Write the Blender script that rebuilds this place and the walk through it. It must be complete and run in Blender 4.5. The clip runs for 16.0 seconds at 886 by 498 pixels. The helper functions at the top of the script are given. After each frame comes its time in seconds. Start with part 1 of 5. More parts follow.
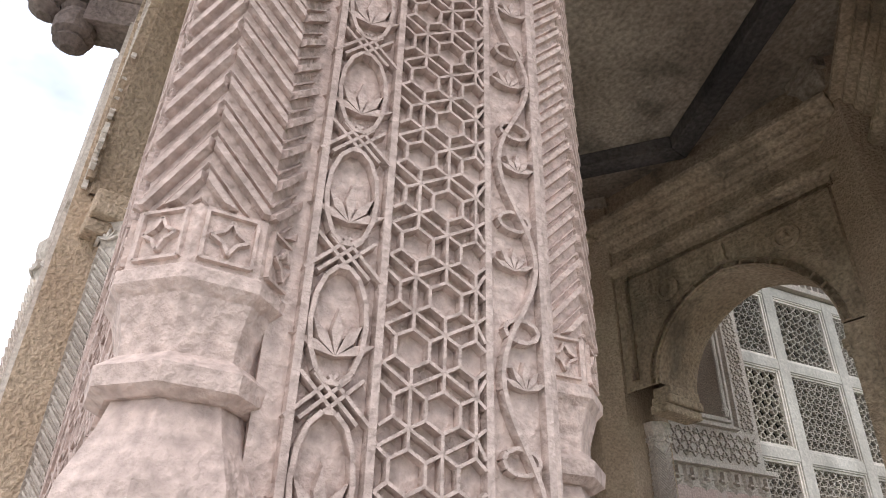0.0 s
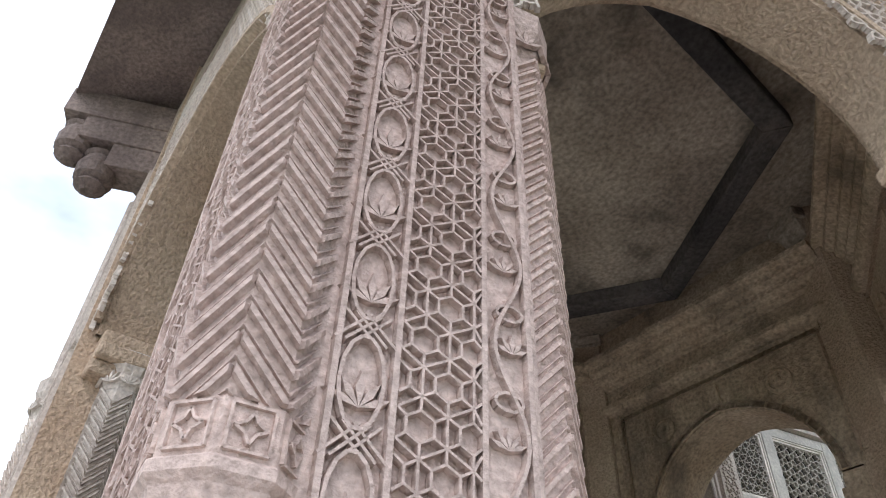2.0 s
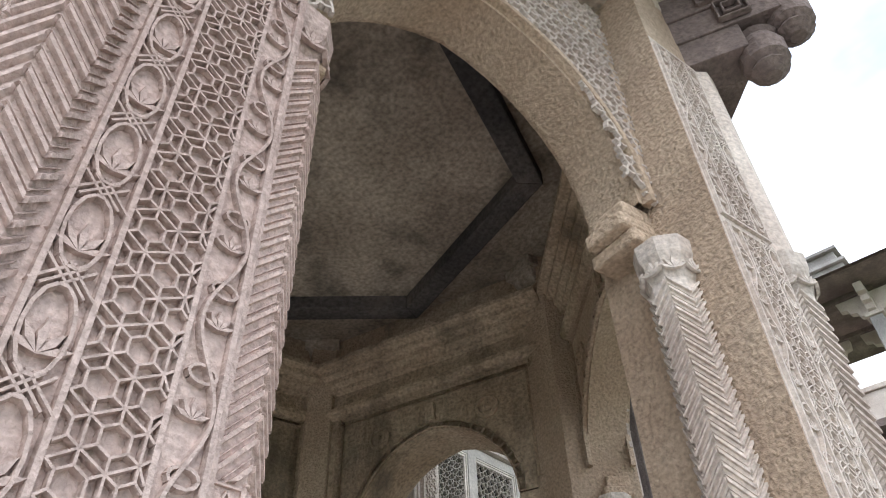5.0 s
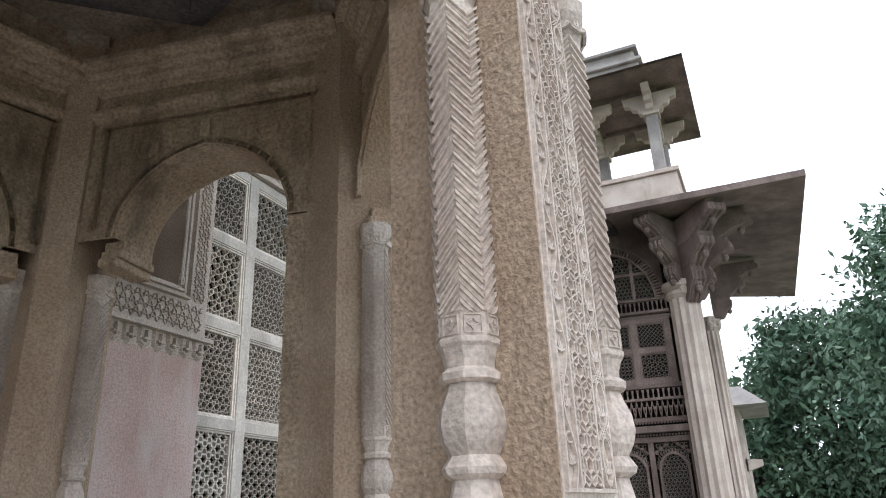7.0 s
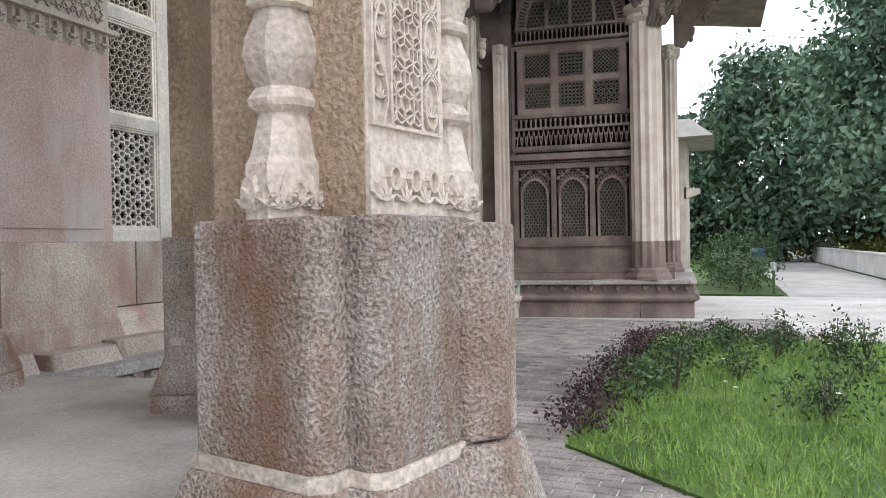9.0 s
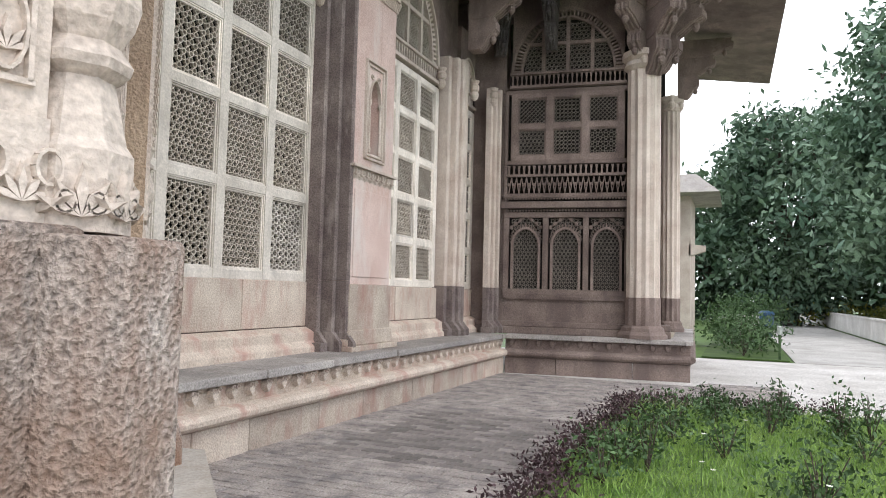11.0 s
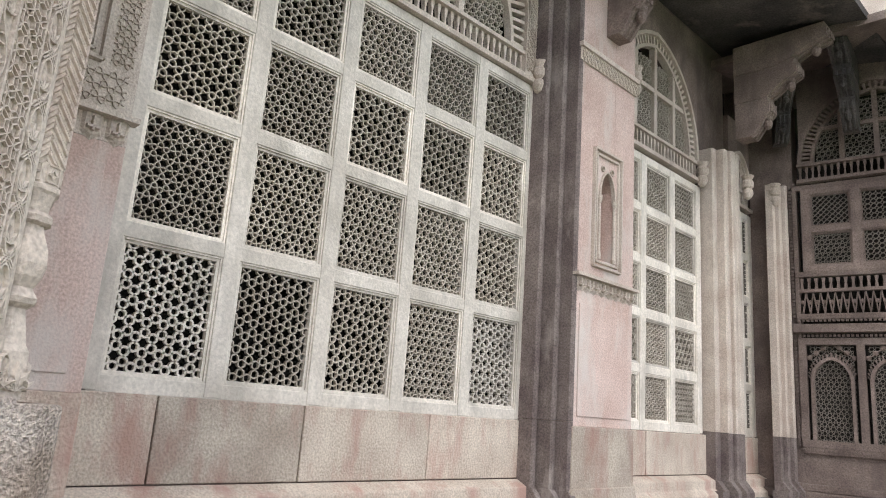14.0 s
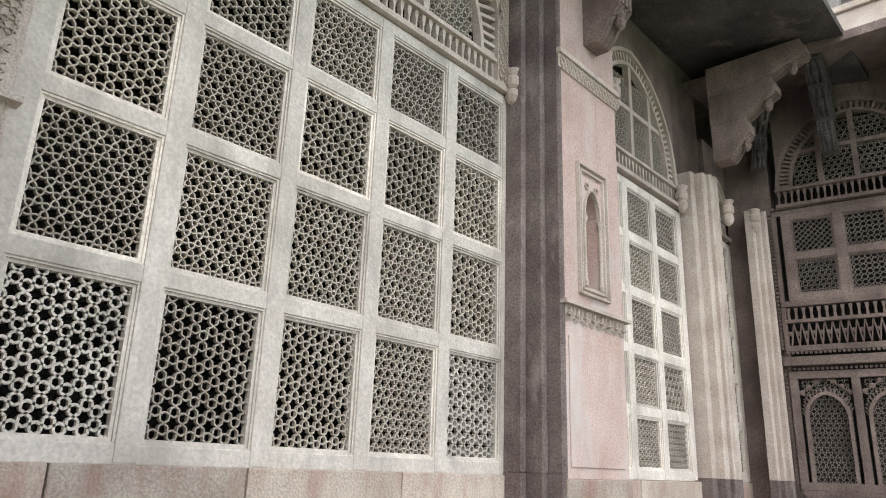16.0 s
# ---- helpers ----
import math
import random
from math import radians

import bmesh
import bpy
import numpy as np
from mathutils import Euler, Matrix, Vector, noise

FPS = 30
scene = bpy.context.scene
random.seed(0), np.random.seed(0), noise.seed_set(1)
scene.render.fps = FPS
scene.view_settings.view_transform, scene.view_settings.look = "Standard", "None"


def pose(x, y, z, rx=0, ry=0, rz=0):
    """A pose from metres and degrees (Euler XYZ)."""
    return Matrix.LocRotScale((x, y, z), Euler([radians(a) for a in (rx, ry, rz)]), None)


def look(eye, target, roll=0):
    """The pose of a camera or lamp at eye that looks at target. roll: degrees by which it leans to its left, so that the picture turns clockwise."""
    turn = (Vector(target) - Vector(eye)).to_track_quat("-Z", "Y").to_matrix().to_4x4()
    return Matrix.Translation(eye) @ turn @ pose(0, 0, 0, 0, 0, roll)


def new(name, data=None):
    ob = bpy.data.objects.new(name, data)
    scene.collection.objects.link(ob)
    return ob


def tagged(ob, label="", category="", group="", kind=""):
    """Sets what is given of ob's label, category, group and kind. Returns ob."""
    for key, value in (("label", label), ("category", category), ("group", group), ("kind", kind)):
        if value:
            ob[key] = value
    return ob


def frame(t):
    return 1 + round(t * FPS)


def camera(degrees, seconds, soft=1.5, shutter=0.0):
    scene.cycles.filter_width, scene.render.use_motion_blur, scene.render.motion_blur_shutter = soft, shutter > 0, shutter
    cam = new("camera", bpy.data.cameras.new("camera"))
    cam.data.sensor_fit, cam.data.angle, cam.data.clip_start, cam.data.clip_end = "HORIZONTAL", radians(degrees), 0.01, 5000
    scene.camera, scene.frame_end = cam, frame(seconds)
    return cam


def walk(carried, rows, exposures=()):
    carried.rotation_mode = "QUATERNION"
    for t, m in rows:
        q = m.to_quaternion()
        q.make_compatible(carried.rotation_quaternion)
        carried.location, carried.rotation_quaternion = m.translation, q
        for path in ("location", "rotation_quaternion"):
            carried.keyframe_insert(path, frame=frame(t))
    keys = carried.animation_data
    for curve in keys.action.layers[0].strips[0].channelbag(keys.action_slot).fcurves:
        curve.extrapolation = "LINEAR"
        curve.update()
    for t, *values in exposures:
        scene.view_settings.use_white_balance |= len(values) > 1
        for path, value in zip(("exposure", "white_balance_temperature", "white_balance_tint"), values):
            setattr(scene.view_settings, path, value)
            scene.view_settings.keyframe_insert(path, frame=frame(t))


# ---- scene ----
cam = camera(64.14, 16.0, 1.0)
SKY, SUN = 0.205, 1.0
EXPOSURES = [(0, 0.0, 6250, 13), (2.8, -0.03, 5850, 11), (5, 0.12, 6000, 11), (7.5, -0.18, 6000, 12), (8.6, 0.08, 6150, 11), (9.2, 0.0, 6200, 11), (12, 0.18, 6400, 12), (16, 0.24, 6350, 11)]
PATH = [
    (0, 4.021, -8.071, 1.713, 120.80, -1.32, 64.56),
    (0.5, 4.045, -8.083, 1.720, 122.46, -1.53, 64.26),
    (1, 4.065, -8.095, 1.727, 124.55, -1.96, 63.81),
    (1.5, 4.089, -8.110, 1.730, 127.39, -2.20, 63.55),
    (2, 4.112, -8.123, 1.723, 130.98, -1.79, 63.79),
    (2.5, 4.143, -8.132, 1.718, 133.42, -1.59, 63.62),
    (3, 4.158, -8.136, 1.714, 135.06, -1.47, 63.77),
    (3.2, 4.160, -8.136, 1.713, 135.71, -1.50, 63.94),
    (5.3, 4.181, -8.077, 1.661, 129.07, 1.68, 37.85),
    (5.5, 4.184, -8.060, 1.650, 127.33, 1.72, 35.49),
    (6, 4.202, -8.024, 1.615, 122.42, 1.83, 30.28),
    (6.5, 4.212, -7.942, 1.627, 117.68, 1.84, 27.06),
    (7, 4.220, -7.940, 1.582, 111.18, 2.20, 24.57),
    (7.5, 4.210, -7.948, 1.530, 103.70, 1.97, 24.18),
    (8, 4.237, -7.925, 1.460, 95.31, 1.11, 23.03),
    (8.5, 4.338, -7.834, 1.427, 91.75, 0.99, 21.89),
    (9, 4.437, -7.685, 1.406, 89.57, 1.08, 21.55),
    (9.2, 4.454, -7.623, 1.395, 88.58, 1.13, 21.50),
    (11.3, 4.684, -6.716, 1.391, 93.93, -1.95, 22.94),
    (11.5, 4.684, -6.591, 1.384, 94.16, -1.98, 24.13),
    (12, 4.737, -6.240, 1.403, 95.90, -2.83, 33.71),
    (12.5, 4.717, -5.929, 1.486, 98.04, -3.40, 38.75),
    (13, 4.578, -5.663, 1.521, 98.43, -3.16, 37.65),
    (13.5, 4.401, -5.409, 1.516, 101.28, -3.37, 40.01),
    (14, 4.295, -5.171, 1.497, 103.01, -4.08, 44.73),
    (14.5, 4.100, -5.026, 1.495, 105.08, -3.56, 44.81),
    (15, 3.877, -4.926, 1.518, 104.97, -2.81, 42.21),
    (15.5, 3.741, -4.780, 1.506, 106.48, -2.00, 42.11),
    (16, 3.599, -4.616, 1.514, 107.17, -1.95, 41.61),
]
walk(cam, [(t, pose(*p)) for t, *p in PATH], EXPOSURES)

# ---- world and sun: bright overcast sky ----
world = bpy.data.worlds.new("overcast_sky")
world.use_nodes = True
scene.world = world
wn, wl = world.node_tree.nodes, world.node_tree.links
wn.clear()
w_out, w_bg = wn.new("ShaderNodeOutputWorld"), wn.new("ShaderNodeBackground")
w_sky, w_mix, w_noise, w_ramp, w_map, w_tc = (wn.new("ShaderNodeTexSky"), wn.new("ShaderNodeMix"), wn.new("ShaderNodeTexNoise"),
                                        wn.new("ShaderNodeValToRGB"), wn.new("ShaderNodeMapping"), wn.new("ShaderNodeTexCoord"))
w_sky.sky_type, w_sky.sun_disc = "NISHITA", False
w_sky.sun_elevation, w_sky.sun_rotation = radians(50), radians(120)
w_mix.data_type = "RGBA"
w_map.inputs["Scale"].default_value = (1.0, 1.0, 2.2)
w_noise.inputs["Scale"].default_value, w_noise.inputs["Detail"].default_value = 1.6, 6
w_ramp.color_ramp.elements[0].position, w_ramp.color_ramp.elements[1].position = 0.34, 0.54
w_ramp.color_ramp.elements[0].color = (0.34, 0.34, 0.34, 1)
w_mix.inputs["B"].default_value = (9.8, 10.0, 10.4, 1)
wl.new(w_tc.outputs["Generated"], w_map.inputs["Vector"])
wl.new(w_map.outputs["Vector"], w_noise.inputs["Vector"])
wl.new(w_noise.outputs["Fac"], w_ramp.inputs["Fac"])
wl.new(w_ramp.outputs["Color"], w_mix.inputs["Factor"])
wl.new(w_sky.outputs["Color"], w_mix.inputs["A"])
wl.new(w_mix.outputs["Result"], w_bg.inputs["Color"])
wl.new(w_bg.outputs["Background"], w_out.inputs["Surface"])
w_bg.inputs["Strength"].default_value = SKY
sun_data = bpy.data.lights.new("sun", "SUN")
sun_data.energy, sun_data.angle, sun_data.color = SUN, radians(14), (1.0, 0.95, 0.88)
sun = new("sun", sun_data)
sun.matrix_world = look((20, -14, 26), (0, 0, 0))


# ---- materials ----
def stone(name, dark, light, scale=3.0, grain=60.0, bump=0.25, rough=0.85, stain=None, stain_at=0.62, spread=0.06, metal=0.0, fleck=1.0):
    """Weathered stone: two-scale colour, blotchy stains, grain relief, piece-to-piece variation."""
    m = bpy.data.materials.new(name)
    m.use_nodes = True
    n, l = m.node_tree.nodes, m.node_tree.links
    b = n["Principled BSDF"]
    b.inputs["Roughness"].default_value = rough
    b.inputs["Metallic"].default_value = metal
    b.inputs["Specular IOR Level"].default_value = 0.25
    tc, info = n.new("ShaderNodeTexCoord"), n.new("ShaderNodeObjectInfo")
    big, small = n.new("ShaderNodeTexNoise"), n.new("ShaderNodeTexNoise")
    big.inputs["Scale"].default_value, big.inputs["Detail"].default_value = scale, 8
    small.inputs["Scale"].default_value, small.inputs["Detail"].default_value = grain, 4
    for t in (big, small):
        l.new(tc.outputs["Object"], t.inputs["Vector"])
    mix = n.new("ShaderNodeMix")
    mix.data_type = "RGBA"
    mix.inputs["A"].default_value, mix.inputs["B"].default_value = (*dark, 1), (*light, 1)
    r1 = n.new("ShaderNodeMapRange")
    r1.inputs["From Min"].default_value, r1.inputs["From Max"].default_value = 0.32, 0.68
    l.new(big.outputs["Fac"], r1.inputs["Value"])
    l.new(r1.outputs["Result"], mix.inputs["Factor"])
    last = mix.outputs["Result"]
    g = n.new("ShaderNodeMix")
    g.data_type, g.blend_type = "RGBA", "MULTIPLY"
    g.inputs["Factor"].default_value = 1.0
    gr = n.new("ShaderNodeMapRange")
    gr.inputs["From Min"].default_value, gr.inputs["From Max"].default_value = 0.3, 0.7
    gr.inputs["To Min"].default_value, gr.inputs["To Max"].default_value = 1 - 0.36 * fleck, 1 + 0.26 * fleck
    l.new(small.outputs["Fac"], gr.inputs["Value"])
    l.new(last, g.inputs["A"])
    l.new(gr.outputs["Result"], g.inputs["B"])
    last = g.outputs["Result"]
    if stain:
        sn, sr, sm = n.new("ShaderNodeTexNoise"), n.new("ShaderNodeMapRange"), n.new("ShaderNodeMix")
        mp = n.new("ShaderNodeMapping")
        mp.inputs["Scale"].default_value = (1, 1, 0.35)
        mp.inputs["Location"].default_value = (7.1, 3.3, 1.7)
        l.new(tc.outputs["Object"], mp.inputs["Vector"])
        l.new(mp.outputs["Vector"], sn.inputs["Vector"])
        sn.inputs["Scale"].default_value, sn.inputs["Detail"].default_value, sn.inputs["Roughness"].default_value = scale * 1.4, 9, 0.65
        sr.inputs["From Min"].default_value, sr.inputs["From Max"].default_value = stain_at - 0.09, stain_at + 0.09
        sr.inputs["To Max"].default_value = 0.85
        sm.data_type = "RGBA"
        sm.inputs["B"].default_value = (*stain, 1)
        l.new(sn.outputs["Fac"], sr.inputs["Value"])
        l.new(sr.outputs["Result"], sm.inputs["Factor"])
        l.new(last, sm.inputs["A"])
        last = sm.outputs["Result"]
    hsv, vr = n.new("ShaderNodeHueSaturation"), n.new("ShaderNodeMapRange")
    vr.inputs["To Min"].default_value, vr.inputs["To Max"].default_value = 1 - spread * 2, 1 + spread * 2
    l.new(info.outputs["Random"], vr.inputs["Value"])
    l.new(vr.outputs["Result"], hsv.inputs["Value"])
    l.new(last, hsv.inputs["Color"])
    l.new(hsv.outputs["Color"], b.inputs["Base Color"])
    bp = n.new("ShaderNodeBump")
    bp.inputs["Strength"].default_value, bp.inputs["Distance"].default_value = bump, 0.028
    l.new(small.outputs["Fac"], bp.inputs["Height"])
    l.new(bp.outputs["Normal"], b.inputs["Normal"])
    return m


def leafy(name, dark, light, scale=2.0, spread=0.12):
    m = stone(name, dark, light, scale, 30.0, 0.05, 0.6, None, 0.6, spread)
    return m


PINK = stone("pink_sandstone", (0.435, 0.32, 0.273), (0.56, 0.442, 0.385), 2.5, 90, 0.42, 0.85, (0.34, 0.22, 0.18), 0.66, fleck=0.7)
TAN = stone("tan_sandstone", (0.40, 0.285, 0.195), (0.52, 0.405, 0.295), 2.0, 75, 0.6, 0.9, (0.27, 0.19, 0.14), 0.65, fleck=0.8)
PALE = stone("pale_sandstone", (0.46, 0.38, 0.32), (0.60, 0.53, 0.46), 3.0, 70, 0.3, 0.85, (0.30, 0.25, 0.21), 0.66, fleck=0.7)
DARK = stone("dark_pilaster_stone", (0.13, 0.10, 0.095), (0.24, 0.20, 0.18), 3.0, 60, 0.3, 0.8, (0.40, 0.35, 0.32), 0.68)
GRANITE = stone("tooled_granite", (0.38, 0.30, 0.245), (0.64, 0.57, 0.515), 4.0, 120, 1.0, 0.85, (0.30, 0.17, 0.11), 0.57, 0.1, fleck=1.5)
MARBLE = stone("grey_white_jali_stone", (0.58, 0.525, 0.455), (0.78, 0.72, 0.64), 2.2, 45, 0.2, 0.75, (0.42, 0.385, 0.335), 0.59, 0.11, fleck=0.45)
LATTICE = stone("jali_stone", (0.38, 0.33, 0.27), (0.54, 0.49, 0.42), 4.0, 60, 0.2, 0.8, (0.30, 0.26, 0.22), 0.66, 0.1, fleck=0.7)
# darker copy of the jali stone, with shade put into its colour
FARJALI = stone("shaded_jali_stone", (0.16, 0.14, 0.12), (0.26, 0.23, 0.20), 3.0, 50, 0.2, 0.85, (0.14, 0.12, 0.11), 0.64)
BROWN = stone("brown_sandstone", (0.16, 0.12, 0.105), (0.28, 0.22, 0.19), 2.0, 55, 0.4, 0.85, (0.13, 0.10, 0.09), 0.57)
WALLST = stone("wall_block_stone", (0.40, 0.33, 0.27), (0.55, 0.48, 0.40), 2.6, 60, 0.45, 0.85, (0.36, 0.22, 0.18), 0.57, 0.09, fleck=0.7)
REDDISH = stone("pinkish_wall_slab", (0.46, 0.33, 0.28), (0.58, 0.45, 0.40), 2.0, 70, 0.2, 0.8, (0.55, 0.50, 0.46), 0.57, fleck=0.7)
# warm brown stone with scattered dark blotches, for inner arches and cornices
INNER = stone("blotched_inner_stone", (0.33, 0.235, 0.155), (0.48, 0.38, 0.27), 2.0, 50, 0.6, 0.92, (0.10, 0.08, 0.06), 0.60)
# brown plaster with random near-black blotches
CEIL = stone("blotched_ceiling_plaster", (0.29, 0.23, 0.175), (0.50, 0.42, 0.33), 1.6, 40, 0.5, 0.95, (0.09, 0.075, 0.06), 0.60)
# near-black stone for porch ceiling beams, wall eave and two tower brackets
NEAR_BLACK = stone("near_black_stone", (0.05, 0.045, 0.045), (0.13, 0.115, 0.105), 1.6, 40, 0.4, 0.9, (0.25, 0.20, 0.17), 0.68)
SLAB = stone("grey_ledge_slab", (0.27, 0.25, 0.235), (0.42, 0.39, 0.36), 2.0, 60, 0.3, 0.75, (0.20, 0.17, 0.15), 0.64, 0.1)
PAVE = stone("grey_paver", (0.21, 0.185, 0.17), (0.35, 0.315, 0.29), 3.0, 60, 0.4, 0.75, (0.13, 0.12, 0.12), 0.55, 0.16)
PATHM = stone("pale_path_stone", (0.42, 0.40, 0.37), (0.58, 0.56, 0.53), 1.0, 40, 0.2, 0.8, (0.34, 0.31, 0.28), 0.64)
FLOORM = stone("porch_floor_stone", (0.34, 0.31, 0.27), (0.50, 0.47, 0.42), 1.6, 70, 0.25, 0.8, (0.28, 0.23, 0.18), 0.60, fleck=0.45)
# near-black colour stands in for the unlit gloom behind the lattice
VOID = stone("room_shade_black", (0.03, 0.027, 0.025), (0.05, 0.045, 0.04), 2, 30, 0.1, 0.95)
LAWN = leafy("lawn_soil_green", (0.045, 0.085, 0.018), (0.10, 0.17, 0.035), 1.2)
GRASS = leafy("grass_blade", (0.13, 0.24, 0.045), (0.30, 0.42, 0.11), 3.0)
SHRUB = leafy("shrub_leaf", (0.035, 0.075, 0.025), (0.09, 0.15, 0.06), 4.0)
PURPLE = leafy("dark_red_edging_leaf", (0.035, 0.022, 0.025), (0.09, 0.05, 0.055), 6.0)
LEAF = leafy("tree_leaf", (0.065, 0.12, 0.08), (0.165, 0.235, 0.155), 0.5)
LEAF2 = leafy("dark_tree_leaf", (0.045, 0.08, 0.05), (0.11, 0.16, 0.10), 0.5)
BARK = stone("bark", (0.06, 0.05, 0.04), (0.14, 0.11, 0.09), 4, 40, 0.8, 0.95)
PETAL = leafy("white_petal", (0.7, 0.68, 0.62), (0.82, 0.8, 0.76))
HEDGE = leafy("yellow_green_hedge", (0.10, 0.11, 0.02), (0.20, 0.19, 0.05), 2.0)
IRON = stone("painted_fence_metal", (0.30, 0.33, 0.30), (0.45, 0.48, 0.44), 3, 50, 0.1, 0.5, None, 0.6, 0.03, 0.3)
BIN = stone("blue_bin_plastic", (0.02, 0.05, 0.09), (0.03, 0.07, 0.13), 3, 40, 0.05, 0.4)
MORTAR = stone("lime_mortar", (0.44, 0.38, 0.32), (0.58, 0.51, 0.44), 6, 70, 0.3, 0.95)


# ---- mesh helpers ----
def face_frame(x, y, z, angle):
    """Local u along the wall, v up, w outward; angle is the outward normal's heading from +x."""
    a = radians(angle)
    n, t = Vector((math.cos(a), math.sin(a), 0)), Vector((-math.sin(a), math.cos(a), 0))
    m = Matrix((( t.x, 0, n.x, x), (t.y, 0, n.y, y), (0, 1, 0, z), (0, 0, 0, 1)))
    return m


EYE4 = Matrix.Identity(4)


def add_box(bm, u0, u1, v0, v1, w0, w1, m=EYE4):
    c = [bm.verts.new(m @ Vector(p)) for p in ((u0, v0, w0), (u1, v0, w0), (u1, v1, w0), (u0, v1, w0),
                                             (u0, v0, w1), (u1, v0, w1), (u1, v1, w1), (u0, v1, w1))]
    for f in ((3, 2, 1, 0), (4, 5, 6, 7), (0, 1, 5, 4), (1, 2, 6, 5), (2, 3, 7, 6), (3, 0, 4, 7)):
        bm.faces.new([c[i] for i in f])


def add_prism(bm, poly, w0, w1, m=EYE4, cap=True, poly2=None):
    """Extrudes a closed (u, v) outline from w0 to w1; poly2 is the outline at w1."""
    q = poly2 or poly
    a = [bm.verts.new(m @ Vector((p[0], p[1], w0))) for p in poly]
    b = [bm.verts.new(m @ Vector((p[0], p[1], w1))) for p in q]
    k = len(poly)
    for i in range(k):
        bm.faces.new((a[i], a[(i + 1) % k], b[(i + 1) % k], b[i]))
    if cap:
        bm.faces.new(a[::-1])
        bm.faces.new(b)


def add_strip(bm, p, q, width, w0, w1, m=EYE4, ridge=True):
    """A raised bar on a face from p to q; a ridge has a narrower top."""
    (x0, y0), (x1, y1) = p, q
    dx, dy = x1 - x0, y1 - y0
    d = math.hypot(dx, dy)
    if d < 1e-5:
        return
    nx, ny = -dy / d * width / 2, dx / d * width / 2
    k = 0.6 if ridge else 1.0
    v = [bm.verts.new(m @ Vector(c)) for c in ((x0 - nx, y0 - ny, w0), (x1 - nx, y1 - ny, w0), (x1 + nx, y1 + ny, w0), (x0 + nx, y0 + ny, w0),
                                             (x0 - nx * k, y0 - ny * k, w1), (x1 - nx * k, y1 - ny * k, w1), (x1 + nx * k, y1 + ny * k, w1), (x0 + nx * k, y0 + ny * k, w1))]
    for f in ((4, 5, 6, 7), (0, 1, 5, 4), (2, 3, 7, 6), (1, 2, 6, 5), (3, 0, 4, 7)):
        bm.faces.new([v[i] for i in f])


def add_lathe(bm, profile, sides, m=EYE4, turn=0.0, cap=True):
    """Rings of (radius, height) with a number of sides."""
    rings = []
    for r, z in profile:
        rings.append([bm.verts.new(m @ Vector((r * math.cos(turn + i * math.tau / sides), r * math.sin(turn + i * math.tau / sides), z))) for i in range(sides)])
    for a, b in zip(rings, rings[1:]):
        for i in range(sides):
            j = (i + 1) % sides
            bm.faces.new((a[i], a[j], b[j], b[i]))
    if cap:
        bm.faces.new(rings[0][::-1])
        bm.faces.new(rings[-1])


def finish(name, bm, material, bevel=0.0, fix=False):
    if fix:
        bmesh.ops.recalc_face_normals(bm, faces=bm.faces)
    me = bpy.data.meshes.new(name)
    bm.to_mesh(me)
    bm.free()
    me.materials.append(material)
    ob = new(name, me)
    if bevel:
        mod = ob.modifiers.new("worn_edges", "BEVEL")
        mod.width, mod.segments, mod.limit_method = bevel, 2, "ANGLE"
    return ob


def part(name, bm, material, parent, label="", bevel=0.0, fix=True):
    ob = finish(name, bm, material, bevel, fix)
    ob.parent = parent
    return tagged(ob, label)


def shared(name, me, parent, m):
    ob = new(name, me)
    ob.parent = parent
    ob.matrix_basis = m
    return ob


def thing(name, label, category, group="", kind="", at=(0, 0, 0)):
    ob = new(name)
    ob.location = at
    return tagged(ob, label, category, group, kind)


def rect(x0, x1, y0, y1):
    return [(x0, y0), (x1, y0), (x1, y1), (x0, y1)]


def arch_line(half, spring, apex, steps=10, cusp=0.0):
    """Points of a pointed arch from the left springing to the right one."""
    h = apex - spring
    pts = []
    for i in range(steps + 1):
        s = i / steps
        a = s * math.pi / 2
        u = -half * math.cos(a) ** 0.9 if s < 1 else 0.0
        v = spring + h * (0.86 * math.sin(a) + 0.14 * s * s)
        pts.append((u, v))
    return pts + [(-u, v) for u, v in pts[-2::-1]]


